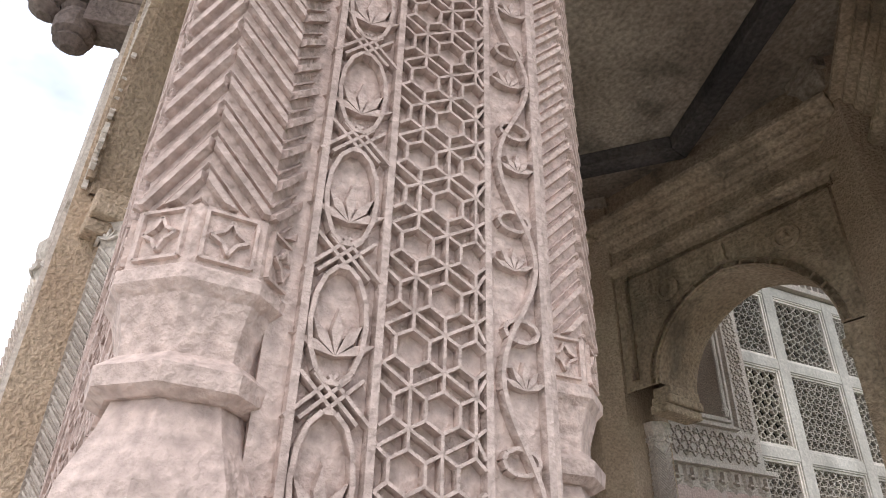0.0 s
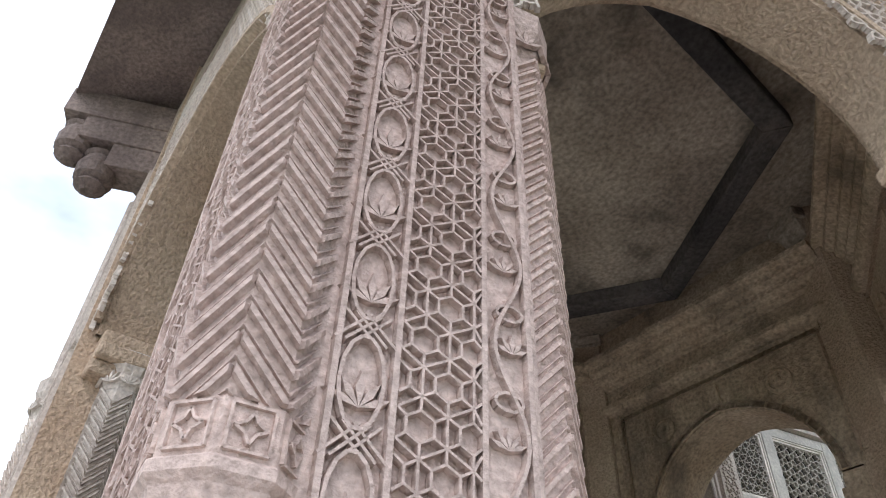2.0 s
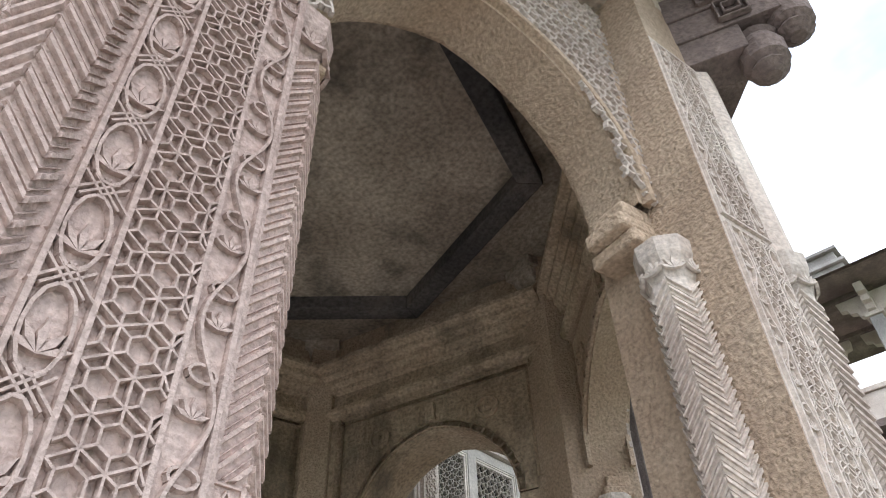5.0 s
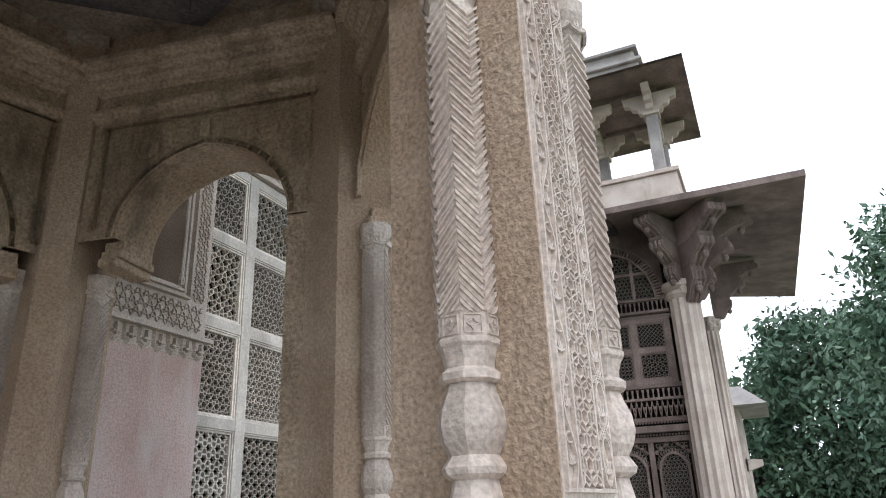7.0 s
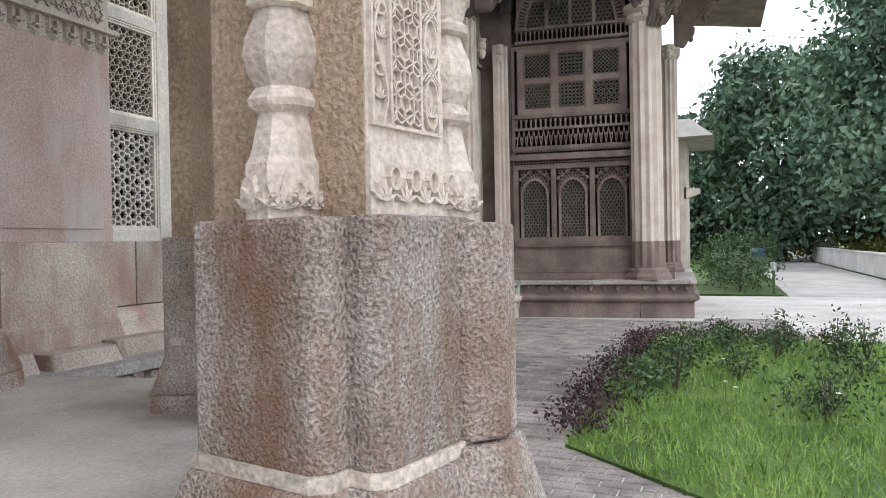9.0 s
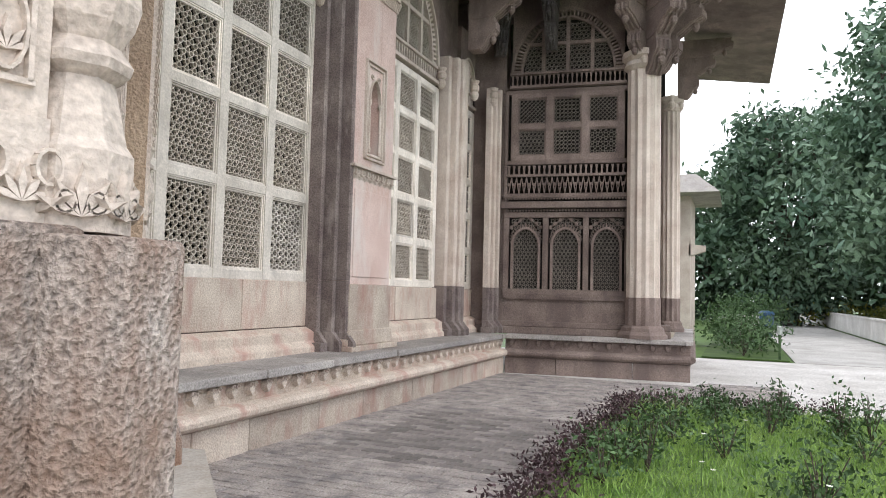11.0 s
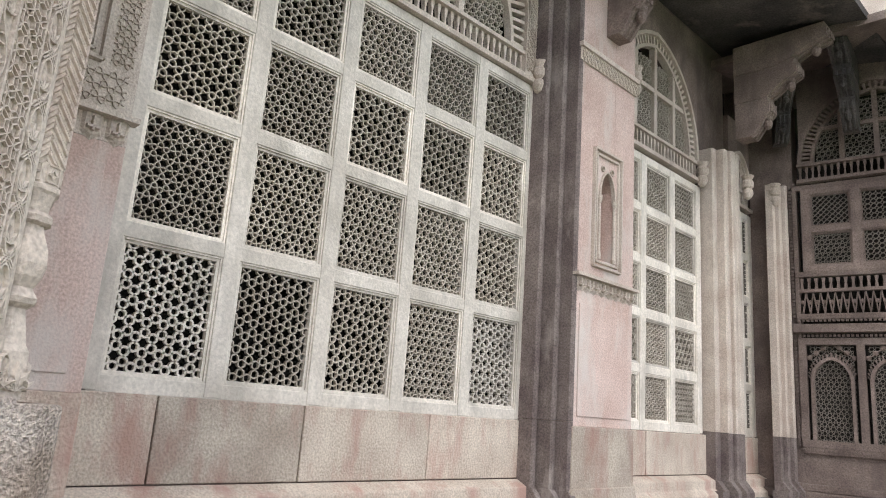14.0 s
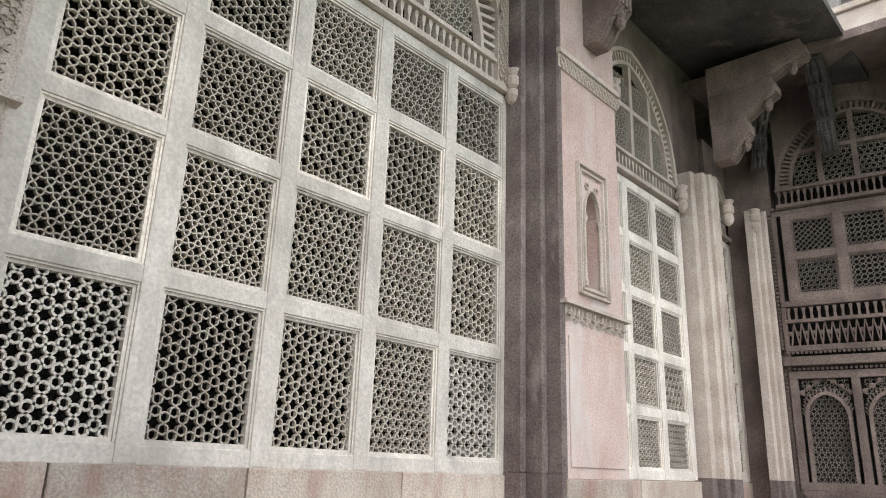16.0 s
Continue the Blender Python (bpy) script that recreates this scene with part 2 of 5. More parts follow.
def arch_wall(bm, width, z0, z1, half, spring, apex, w0, w1, m):
    """A wall panel with a pointed opening cut through its full thickness, open at the bottom."""
    line = [(-half, z0)] + arch_line(half, spring, apex) + [(half, z0)]
    k = len(line)
    hw = width / 2
    def outer(u, v):
        if v <= spring and abs(u) >= half - 1e-6:
            return (-hw if u < 0 else hw, v)
        s = (u + half) / (2 * half)
        return (-hw + s * width, z1)
    pairs = []
    for i, (u, v) in enumerate(line):
        pairs.append(((u, v), outer(u, v)))
    full = [pairs[0], pairs[1], ((-half, spring), (-hw, z1))] + pairs[2:-2] + [((half, spring), (hw, z1)), pairs[-2], pairs[-1]]
    for w, flip in ((w1, False), (w0, True)):
        for (a, b), (c, d) in zip(full, full[1:]):
            vs = [a, c, d, b]
            uniq = []
            for p in vs:
                if not uniq or (abs(p[0] - uniq[-1][0]) + abs(p[1] - uniq[-1][1]) > 1e-6):
                    uniq.append(p)
            if len(uniq) > 2 and abs(uniq[0][0] - uniq[-1][0]) + abs(uniq[0][1] - uniq[-1][1]) < 1e-6:
                uniq.pop()
            if len(uniq) < 3:
                continue
            vv = [bm.verts.new(m @ Vector((p[0], p[1], w))) for p in uniq]
            bm.faces.new(vv if flip else vv[::-1])
    for a, c in zip(line, line[1:]):
        vv = [bm.verts.new(m @ Vector((p[0], p[1], w))) for p, w in ((a, w0), (c, w0), (c, w1), (a, w1))]
        bm.faces.new(vv)
    add_box(bm, -hw, hw, z1, z1 + 0.002, w0, w1, m)


def star_net(width, height, r, theta, square=False):
    """Interlaced star pattern by rays from the mid-edges of a hexagon or square grid; returns segments clipped to a panel."""
    segs = []
    sides = 4 if square else 6
    apo = r * math.cos(math.pi / sides)
    cells = []
    if square:
        k = 2 * apo
        nx, ny = int(width / k) + 2, int(height / k) + 2
        cells = [(i * k + k / 2, j * k + k / 2) for i in range(-1, nx) for j in range(-1, ny)]
        turn = math.pi / 4
    else:
        dx, dy = 2 * apo, 1.5 * r
        nx, ny = int(width / dx) + 2, int(height / dy) + 2
        cells = [((i + 0.5 * (j % 2)) * dx, j * dy) for i in range(-1, nx) for j in range(-1, ny)]
        turn = math.pi / 6 + math.pi / 3
    local = []
    mids = []
    for k in range(sides):
        a = turn + (k + 0.5) * math.tau / sides if square else turn + k * math.tau / sides + math.pi / 6
        mids.append((apo * math.cos(a), apo * math.sin(a), a))
    for k in range(sides):
        x0, y0, a0 = mids[k]
        x1, y1, a1 = mids[(k + 1) % sides]
        da = a0 + math.pi / 2 + theta
        db = a1 - math.pi / 2 - theta
        d0, d1 = (math.cos(da), math.sin(da)), (math.cos(db), math.sin(db))
        det = d0[0] * -d1[1] + d1[0] * d0[1]
        if abs(det) < 1e-6:
            continue
        s = ((x1 - x0) * -d1[1] + d1[0] * (y1 - y0)) / det
        p = (x0 + d0[0] * s, y0 + d0[1] * s)
        local += [((x0, y0), p), (p, (x1, y1))]
    for cx, cy in cells:
        for (ax, ay), (bx, by) in local:
            p, q = [cx + ax, cy + ay], [cx + bx, cy + by]
            t0, t1 = 0.0, 1.0
            ok = True
            for d, lo, hi in ((0, 0.0, width), (1, 0.0, height)):
                a, b = p[d], q[d]
                if abs(b - a) < 1e-9:
                    if a < lo or a > hi:
                        ok = False
                    continue
                u0, u1 = sorted(((lo - a) / (b - a), (hi - a) / (b - a)))
                t0, t1 = max(t0, u0), min(t1, u1)
            if ok and t1 - t0 > 0.02:
                segs.append(((p[0] + (q[0] - p[0]) * t0, p[1] + (q[1] - p[1]) * t0), (p[0] + (q[0] - p[0]) * t1, p[1] + (q[1] - p[1]) * t1)))
    return segs


NETS = ((0.066, 1.0, False), (0.062, 0.95, False), (0.070, 0.62, False), (0.056, 1.12, True), (0.060, 0.70, True), (0.048, 0.85, False))
jali_meshes = {}


def jali_mesh(width, height, kind, scale=1.0, bar=0.014, depth=0.03, mat=None):
    key = (round(width, 3), round(height, 3), kind, scale, bar, mat.name)
    if key not in jali_meshes:
        r, th, sq = NETS[kind]
        bm = bmesh.new()
        for p, q in star_net(width, height, r * scale, th, sq):
            add_strip(bm, p, q, bar, 0, depth, EYE4, False)
        me = bpy.data.meshes.new("jali_lattice")
        bm.to_mesh(me)
        bm.free()
        me.materials.append(mat)
        jali_meshes[key] = me
    return jali_meshes[key]


# ---- ground ----
def flat(name, poly, z0, z1, mat, label, category):
    bm = bmesh.new()
    add_prism(bm, poly, z0, z1)
    return tagged(finish(name, bm, mat, 0, True), label, category, "", "structure")


flat("ground", rect(-400, 400, -400, 600), -0.3, -0.03, LAWN, "wide green lawn reaching to the horizon", "ground")
flat("pavement", rect(-1, 12, -22, 11), -0.028, -0.012, PATHM, "pale jointed stone pavement round the tomb", "pavement")
flat("road", [(5.9, 11), (9.2, 11), (9.0, 60), (5.9, 60)], -0.028, 0.0, PATHM, "long pale stone garden path", "path")


# ---- jali windows ----
def jali_bay(name, label, m, u0, u1, cols, v0, v1, rows, frame_mat, net_mat, kinds, mull=0.12, scale=1.0, bar=0.014, first=None, lines=None):
    """A window of stone frames in a grid, each holding its own pierced lattice pane."""
    t = thing(name, label, "window", "", "structure")
    pu = (u1 - u0) / cols
    vs = lines or [v0 + (v1 - v0) * j / rows for j in range(rows + 1)]
    bm = bmesh.new()
    for i in range(cols + 1):
        u = u0 + pu * i
        add_box(bm, u - mull / 2, u + mull / 2, v0 - 0.04, v1 + 0.04, -0.05, 0.035, m)
    for j in range(rows + 1):
        v = vs[j]
        add_box(bm, u0 + 0.001, u1 - 0.001, v - mull / 2.6, v + mull / 2.6, -0.048, 0.03, m)
    part("window_frame", bm, frame_mat, t, "pale weathered stone mullions", 0.006)
    w = pu - mull
    frames = {}
    for i in range(cols):
        for j in range(rows):
            ring = bmesh.new()
            a, b = u0 + pu * i + mull / 2, vs[j] + mull / 2.6
            h = vs[j + 1] - vs[j] - mull / 1.3
            for k, (s, d) in enumerate(((0.012, 0.022), (0.03, 0.008))):
                add_box(ring, a, a + s, b, b + h, -0.04, d, m)
                add_box(ring, a + w - s, a + w, b, b + h, -0.04, d, m)
                add_box(ring, a + s, a + w - s, b, b + s, -0.04, d - 0.001, m)
                add_box(ring, a + s, a + w - s, b + h - s, b + h, -0.04, d - 0.001, m)
            frames[i, j] = part("pane_frame", ring, frame_mat, t)
    for i in range(cols):
        for j in range(rows):
            a, b = u0 + pu * i + mull / 2, vs[j] + mull / 2.6
            h = vs[j + 1] - vs[j] - mull / 1.3
            k = kinds[(i * 5 + j * 3 + (i * j) % 4) % len(kinds)]
            mt = net_mat
            if first and (i, j) in first:
                me = jali_mesh(w - 0.05, h - 0.05, 0, scale * 1.0, bar * 1.7, 0.03, MARBLE)
            else:
                me = jali_mesh(w - 0.05, h - 0.05, k, scale, bar, 0.03, mt)
            shared("jali_pane", me, frames[i, j], m @ Matrix.Translation((a + 0.025, b + 0.025, -0.035)))
    return t


WALL = face_frame(0, 0, 0, 0)
jali_bay("window_1", "tall stone window with pierced lattice panes in a pale grid", WALL, -3.72, 0.14, 5, 1.52, 4.80, 4, MARBLE, LATTICE, (1, 5, 0, 5, 1, 0), 0.125, 0.92, 0.0078, {(0, 0), (4, 0)}, [1.52, 2.43, 3.27, 4.06, 4.80])
jali_bay("window_2", "narrower stone lattice window between fluted pilasters", WALL, 1.66, 3.86, 3, 1.51, 4.77, 5, MARBLE, LATTICE, (5, 1, 3, 2), 0.13, 0.85, 0.008)
# window_3 panes look shaded through their FARJALI colour
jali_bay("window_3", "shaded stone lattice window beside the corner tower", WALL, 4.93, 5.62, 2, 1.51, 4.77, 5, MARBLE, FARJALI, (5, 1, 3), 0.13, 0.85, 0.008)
jali_bay("window_4", "stone lattice window behind the open porch", WALL, -7.9, -5.0, 4, 1.52, 4.77, 4, MARBLE, LATTICE, (1, 2, 5), 0.125, 0.85, 0.0085)


def lunette(name, label, m, u0, u1, v0, v1, frame_mat, net_mat):
    """Baluster band and arched lattice above a window."""
    t = thing(name, label, "window", "", "structure")
    mid, half = (u0 + u1) / 2, (u1 - u0) / 2
    bm = bmesh.new()
    add_box(bm, u0, u1, v0, v0 + 0.05, -0.05, 0.08, m)
    add_box(bm, u0, u1, v0 + 0.26, v0 + 0.30, -0.05, 0.06, m)
    k = max(6, int((u1 - u0) / 0.085))
    for i in range(k):
        u = u0 + (i + 0.5) * (u1 - u0) / k
        add_prism(bm, [(u - 0.018, v0 + 0.05), (u + 0.018, v0 + 0.05), (u + 0.008, v0 + 0.15), (u + 0.02, v0 + 0.22), (u + 0.02, v0 + 0.26), (u - 0.02, v0 + 0.26), (u - 0.02, v0 + 0.22), (u - 0.008, v0 + 0.15)], -0.03, 0.02, m)
    line = [(mid + a, b) for a, b in arch_line(half * 0.96, v0 + 0.3, v1, 12)]
    inn = [(mid + a, b) for a, b in arch_line(half * 0.80, v0 + 0.3, v1 - half * 0.14, 12)]
    for p, q in zip(line, line[1:]):
        add_strip(bm, p, q, 0.05, -0.05, 0.07, m, False)
    for p, q in zip(inn, inn[1:]):
        add_strip(bm, p, q, 0.045, -0.05, 0.04, m, False)
    for i in range(len(line) - 1):
        for s in (0.25, 0.75):
            p = (line[i][0] + (line[i + 1][0] - line[i][0]) * s, line[i][1] + (line[i + 1][1] - line[i][1]) * s)
            q = (inn[i][0] + (inn[i + 1][0] - inn[i][0]) * s, inn[i][1] + (inn[i + 1][1] - inn[i][1]) * s)
            add_strip(bm, p, q, 0.035, -0.04, 0.03, m, False)
    for s in (-0.42, 0.0, 0.42) if half > 0.9 else (-0.3, 0.3):
        hgt = v0 + 0.3 + (v1 - half * 0.14 - v0 - 0.3) * (1 - (abs(s) / 0.86) ** 2) ** 0.5
        add_box(bm, mid + s * half - 0.035, mid + s * half + 0.035, v0 + 0.3, hgt, -0.05, 0.03, m)
    vm = v0 + 0.3 + (v1 - v0) * 0.36
    add_box(bm, mid - half * 0.72, mid + half * 0.72, vm - 0.03, vm + 0.03, -0.049, 0.028, m)
    part("window_frame", bm, frame_mat, t)
    me = jali_mesh(half * 1.5, (v1 - v0) * 0.62, 5, 1.0, 0.009, 0.03, net_mat)
    shared("jali_pane", me, t, m @ Matrix.Translation((mid - half * 0.75, v0 + 0.3, -0.045)))
    # solid spandrels beside the arch
    sp = bmesh.new()
    top = v1 + 0.5
    for (p, q) in zip(line, line[1:]):
        add_prism(sp, [p, q, (q[0], top), (p[0], top)], -0.3, 0.05, m)
    part("spandrel", sp, BROWN, t)
    return t


lunette("window_5", "arched lattice lunette over a baluster band", WALL, -3.77, 0.14, 4.86, 6.9, PALE, LATTICE)
lunette("window_6", "arched lattice lunette over a baluster band", WALL, 1.5, 3.86, 4.86, 6.6, PALE, LATTICE)
lunette("window_7", "small shaded arched lattice lunette", WALL, 4.84, 5.64, 4.86, 5.75, PALE, FARJALI)

# ---- tomb wall ----
wall = thing("wall_tomb", "weathered sandstone tomb wall built of large blocks", "wall", "", "structure")
bm = bmesh.new()
add_box(bm, -8.3, 6.6, 0.6, 1.46, -0.35, 0.02, WALL)
for a, b in ((-5.0, -3.83), (0.2, 1.66), (3.92, 4.82), (5.66, 6.9), (-8.3, -7.95)):
    add_box(bm, a, b, 1.46, 7.4, -0.35, -0.01, WALL)
add_box(bm, -8.3, 6.9, 7.0, 7.4, -0.34, -0.02, WALL)
add_box(bm, -7.95, -5.0, 4.82, 7.0, -0.33, -0.02, WALL)
part("masonry", bm, BROWN, wall)
# chamber walls, floor and ceiling carry their shade in the VOID colour
room = thing("wall_room", "tomb chamber behind the lattice, its gloom painted near-black", "wall", "", "structure")
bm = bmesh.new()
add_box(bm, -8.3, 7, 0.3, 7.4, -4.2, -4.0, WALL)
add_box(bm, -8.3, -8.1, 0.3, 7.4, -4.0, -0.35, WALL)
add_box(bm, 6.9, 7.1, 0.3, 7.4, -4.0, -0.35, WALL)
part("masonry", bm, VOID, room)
flat("floor_room", rect(-4.2, -0.35, -8.3, 7), 0.45, 0.6, VOID, "chamber floor with its gloom painted near-black", "floor")
flat("ceiling", rect(-4.2, -0.3, -8.3, 7), 7.41, 7.6, VOID, "chamber ceiling with its gloom painted near-black", "ceiling")

# dado blocks under the lattice
rng = random.Random(4)
def courses(parent, m, u0, u1, v0, v1, w, mat, lens, name="stone_block"):
    u, i = u0, 0
    while u < u1 - 0.05:
        e = min(u1, u + lens[i % len(lens)])
        if u1 - e < 0.25:
            e = u1
        bm = bmesh.new()
        add_box(bm, u + 0.005, e - 0.005, v0 + 0.004, v1 - 0.004, 0, w + rng.uniform(-0.004, 0.006), m)
        part(name, bm, mat, parent, "", 0.008)
        u, i = e, i + 1


courses(wall, WALL, -3.85, 0.2, 0.96, 1.478, 0.05, WALLST, (0.55, 1.05, 1.22, 1.1))
courses(wall, WALL, 1.45, 4.0, 0.96, 1.46, 0.05, WALLST, (1.0, 1.5))
courses(wall, WALL, 4.75, 5.7, 0.96, 1.46, 0.05, WALLST, (0.8, 0.9))
courses(wall, WALL, -4.9, -3.86, 1.2, 1.46, 0.06, WALLST, (1.3,))
bm = bmesh.new()
for a, b in ((-3.86, 0.15), (1.45, 4.05), (4.75, 6.3)):
    add_prism(bm, [(0.02, 0.66), (0.24, 0.66), (0.24, 0.74), (0.17, 0.80), (0.17, 0.90), (0.06, 0.955), (0.02, 0.955)], a, b, Matrix(((1, 0, 0, 0), (0, 0, 1, 0), (0, 1, 0, 0), (0, 0, 0, 1))))
part("base_moulding", bm, WALLST, wall, "sloping worn base course", 0.01)

# ---- ledge plinth along the wall ----
XYZ = Matrix(((1, 0, 0, 0), (0, 0, 1, 0), (0, 1, 0, 0), (0, 0, 0, 1)))   # outline in x,z pushed along y


def petal_mesh():
    bm = bmesh.new()
    o = [(-0.035, 0.0), (-0.055, -0.03), (-0.05, -0.075), (-0.02, -0.11), (0.0, -0.13), (0.02, -0.11), (0.05, -0.075), (0.055, -0.03), (0.035, 0.0)]
    add_prism(bm, o, 0, 0.055, EYE4, True, [(u * 0.7, v * 0.8 - 0.012) for u, v in o])
    for s in (-1, 1):
        for k in range(7):
            a, b = k * 0.8, (k + 1) * 0.8
            r0, r1 = 0.03 - k * 0.003, 0.03 - (k + 1) * 0.003
            add_strip(bm, (s * (0.028 + r0 * math.cos(a)), -0.03 + r0 * math.sin(a)), (s * (0.028 + r1 * math.cos(b)), -0.03 + r1 * math.sin(b)), 0.011, 0.03, 0.068)
    bmesh.ops.recalc_face_normals(bm, faces=bm.faces)
    me = bpy.data.meshes.new("petal")
    bm.to_mesh(me)
    bm.free()
    return me


PETAL_STONE = petal_mesh()
PETAL_STONE.materials.append(PALE)
PETAL_DARK = PETAL_STONE.copy()
PETAL_DARK.materials.clear()
PETAL_DARK.materials.append(BROWN)


def ledge(name, label, m, u0, u1, depth, top, mat, petal, slab_mat):
    """Plinth with plain footing, rolled moulding, petal frieze and slab top; m has w outward from the wall line."""
    t = thing(name, label, "plinth", "", "structure")
    swap = m @ Matrix(((0, 0, 1, 0), (0, 1, 0, 0), (1, 0, 0, 0), (0, 0, 0, 1)))
    bm = bmesh.new()
    add_box(bm, u0, u1, top - 0.26, top - 0.075, -0.3, depth - 0.10, m)
    part("frieze_back", bm, mat, t)
    bm = bmesh.new()
    add_prism(bm, [(0, top - 0.40), (depth - 0.06, top - 0.40), (depth + 0.0, top - 0.385), (depth + 0.045, top - 0.35), (depth + 0.05, top - 0.31), (depth + 0.02, top - 0.275), (depth - 0.06, top - 0.255), (0, top - 0.255)], u0, u1, swap)
    part("rolled_moulding", bm, mat, t, "", 0.005)
    courses(t, m, u0, u1, -0.02, top - 0.40, depth - 0.05, mat, (0.9, 1.3, 0.7, 1.1))
    u, i = u0, 0
    while u < u1 - 0.05:
        e = min(u1, u + (1.35, 1.7, 1.1, 1.5)[i % 4])
        bm = bmesh.new()
        add_box(bm, u + 0.003, e - 0.003, top - 0.075, top + rng.uniform(-0.004, 0.004), -0.3, depth + rng.uniform(-0.012, 0.02), m)
        part("ledge_slab", bm, slab_mat, t, "", 0.012)
        u, i = e, i + 1
    k = int((u1 - u0) / 0.232)
    for i in range(k):
        u = u0 + (i + 0.5) * (u1 - u0) / k
        shared("petal", petal, t, m @ Matrix.Translation((u, top - 0.085, depth - 0.10)))
    return t


ledge("plinth_wall", "grey slab ledge over a carved petal frieze", WALL, -4.75, 5.28, 0.88, 0.675, WALLST, PETAL_STONE, SLAB)
bm = bmesh.new()
add_prism(bm, [(-0.03, 0), (0.05, 0), (0.0, 0.075)], -0.02, 0.02, face_frame(0.2, -1.99, 0.676, 0))
tagged(finish("stone_chip", bm, DARK, 0, True), "small dark triangular stone chip lying on the ledge", "stone")


# ---- niche piers and pilasters on the wall ----
def zig_frieze(bm, m, u0, u1, v0, v1, w):
    add_box(bm, u0 - 0.03, u1 + 0.03, v1 - 0.03, v1, -0.02, w + 0.07, m)
    k = max(4, int((u1 - u0) / 0.12))
    for i in range(k):
        u = u0 + (i + 0.5) * (u1 - u0) / k
        d = (u1 - u0) / k
        add_prism(bm, [(u - d * 0.42, v1 - 0.03), (u - d * 0.42, v0 + 0.04), (u, v0), (u + d * 0.42, v0 + 0.04), (u + d * 0.42, v1 - 0.03)], 0, w + 0.02, m, True,
                  [(u - d * 0.3, v1 - 0.03), (u - d * 0.3, v0 + 0.05), (u, v0 + 0.03), (u + d * 0.3, v0 + 0.05), (u + d * 0.3, v1 - 0.03)])
        add_strip(bm, (u - d * 0.25, v0 + 0.07), (u + d * 0.25, v0 + 0.07), 0.02, w + 0.02, w + 0.05, m)
        add_strip(bm, (u, v0 + 0.05), (u, v1 - 0.05), 0.02, w + 0.02, w + 0.05, m)


def niche_pier(name, label, y0, y1, x, z_fr, ornate):
    """Projecting wall pier with a plain slab, a petal frieze and a small arched niche."""
    t = thing(name, label, "pier", "", "structure")
    m = face_frame(x, 0, 0, 0)
    mid = (y0 + y1) / 2
    nw, n0, n1 = (0.62, z_fr + 0.30, z_fr + 1.62) if ornate else (0.50, z_fr + 0.14, z_fr + 1.30)
    bm = bmesh.new()
    add_box(bm, y0, y1, 0.68, 1.46, -x, 0.03, m)
    part("pier_base", bm, WALLST, t, "", 0.008)
    bm = bmesh.new()
    add_prism(bm, [(y0 - 0.06, 0.676), (y1 + 0.06, 0.676), (y1 + 0.06, 0.74), (y0 - 0.06, 0.74)], -x, 0.12, m)
    add_prism(bm, [(y0 - 0.06, 0.74), (y1 + 0.06, 0.74), (y1, 0.92), (y0, 0.92)], -x, 0.05, m)
    part("pier_foot", bm, WALLST, t, "", 0.01)
    bm = bmesh.new()
    add_box(bm, y0, y1, 1.46, z_fr - 0.14, -x, 0.0, m)
    add_box(bm, y0 + 0.09, y1 - 0.09, 1.55, z_fr - 0.26, 0, 0.012, m)
    part("plain_slab", bm, REDDISH, t, "smooth pinkish sandstone slab", 0.006)
    bm = bmesh.new()
    add_box(bm, y0, y1, z_fr - 0.14, z_fr, -x, 0.0, m)
    zig_frieze(bm, m, y0, y1, z_fr - 0.16, z_fr + 0.02, 0.0)
    part("frieze", bm, PALE, t, "projecting carved petal frieze")
    bm = bmesh.new()
    hw = nw / 2 * (0.72 if ornate else 0.55)
    deep = 0.34 if ornate else 0.2
    add_box(bm, y0, mid - hw, z_fr, 7.0, -x, 0, m)
    add_box(bm, mid + hw, y1, z_fr, 7.0, -x, 0, m)
    add_box(bm, mid - hw, mid + hw, z_fr, n0 + 0.08, -x, -0.001, m)
    arch = [(mid + a, b) for a, b in arch_line(hw, n1 - 0.42, n1 - 0.14, 8)]
    for p, q in zip(arch, arch[1:]):
        add_prism(bm, [p, q, (q[0], 7.0), (p[0], 7.0)], -x, -0.002, m)
    add_box(bm, mid - hw, mid + hw, n0 + 0.08, n1, -x, -deep, m)
    part("pier_body", bm, REDDISH if not ornate else PALE, t)
    bm = bmesh.new()
    for k, d in ((0.0, 0.035), (0.05, 0.022)):
        a, b, c, e = mid - nw / 2 + k, mid + nw / 2 - k, n0 + k, n1 + 0.06 - k
        for p, q in (((a, c), (b, c)), ((b, c), (b, e)), ((b, e), (a, e)), ((a, e), (a, c))):
            add_strip(bm, p, q, 0.03, 0, d, m)
    for p, q in zip(arch, arch[1:]):
        add_strip(bm, p, q, 0.025, -0.02, 0.02, m)
    for s in (-1, 1):
        add_lathe(bm, [(0.022, n0 + 0.08), (0.03, n0 + 0.12), (0.018, n0 + 0.16), (0.016, n1 - 0.5), (0.03, n1 - 0.46), (0.03, n1 - 0.42)], 8, Matrix.Translation((x + 0.005, mid + s * hw, 0)))
        for k in range(6):
            a = k * 1.05
            add_strip(bm, (mid + s * (hw * 0.62) + 0.03 * math.cos(a), n1 - 0.12 + 0.03 * math.sin(a)), (mid + s * (hw * 0.62) + 0.03 * math.cos(a + 1.05), n1 - 0.12 + 0.03 * math.sin(a + 1.05)), 0.012, 0, 0.018, m)
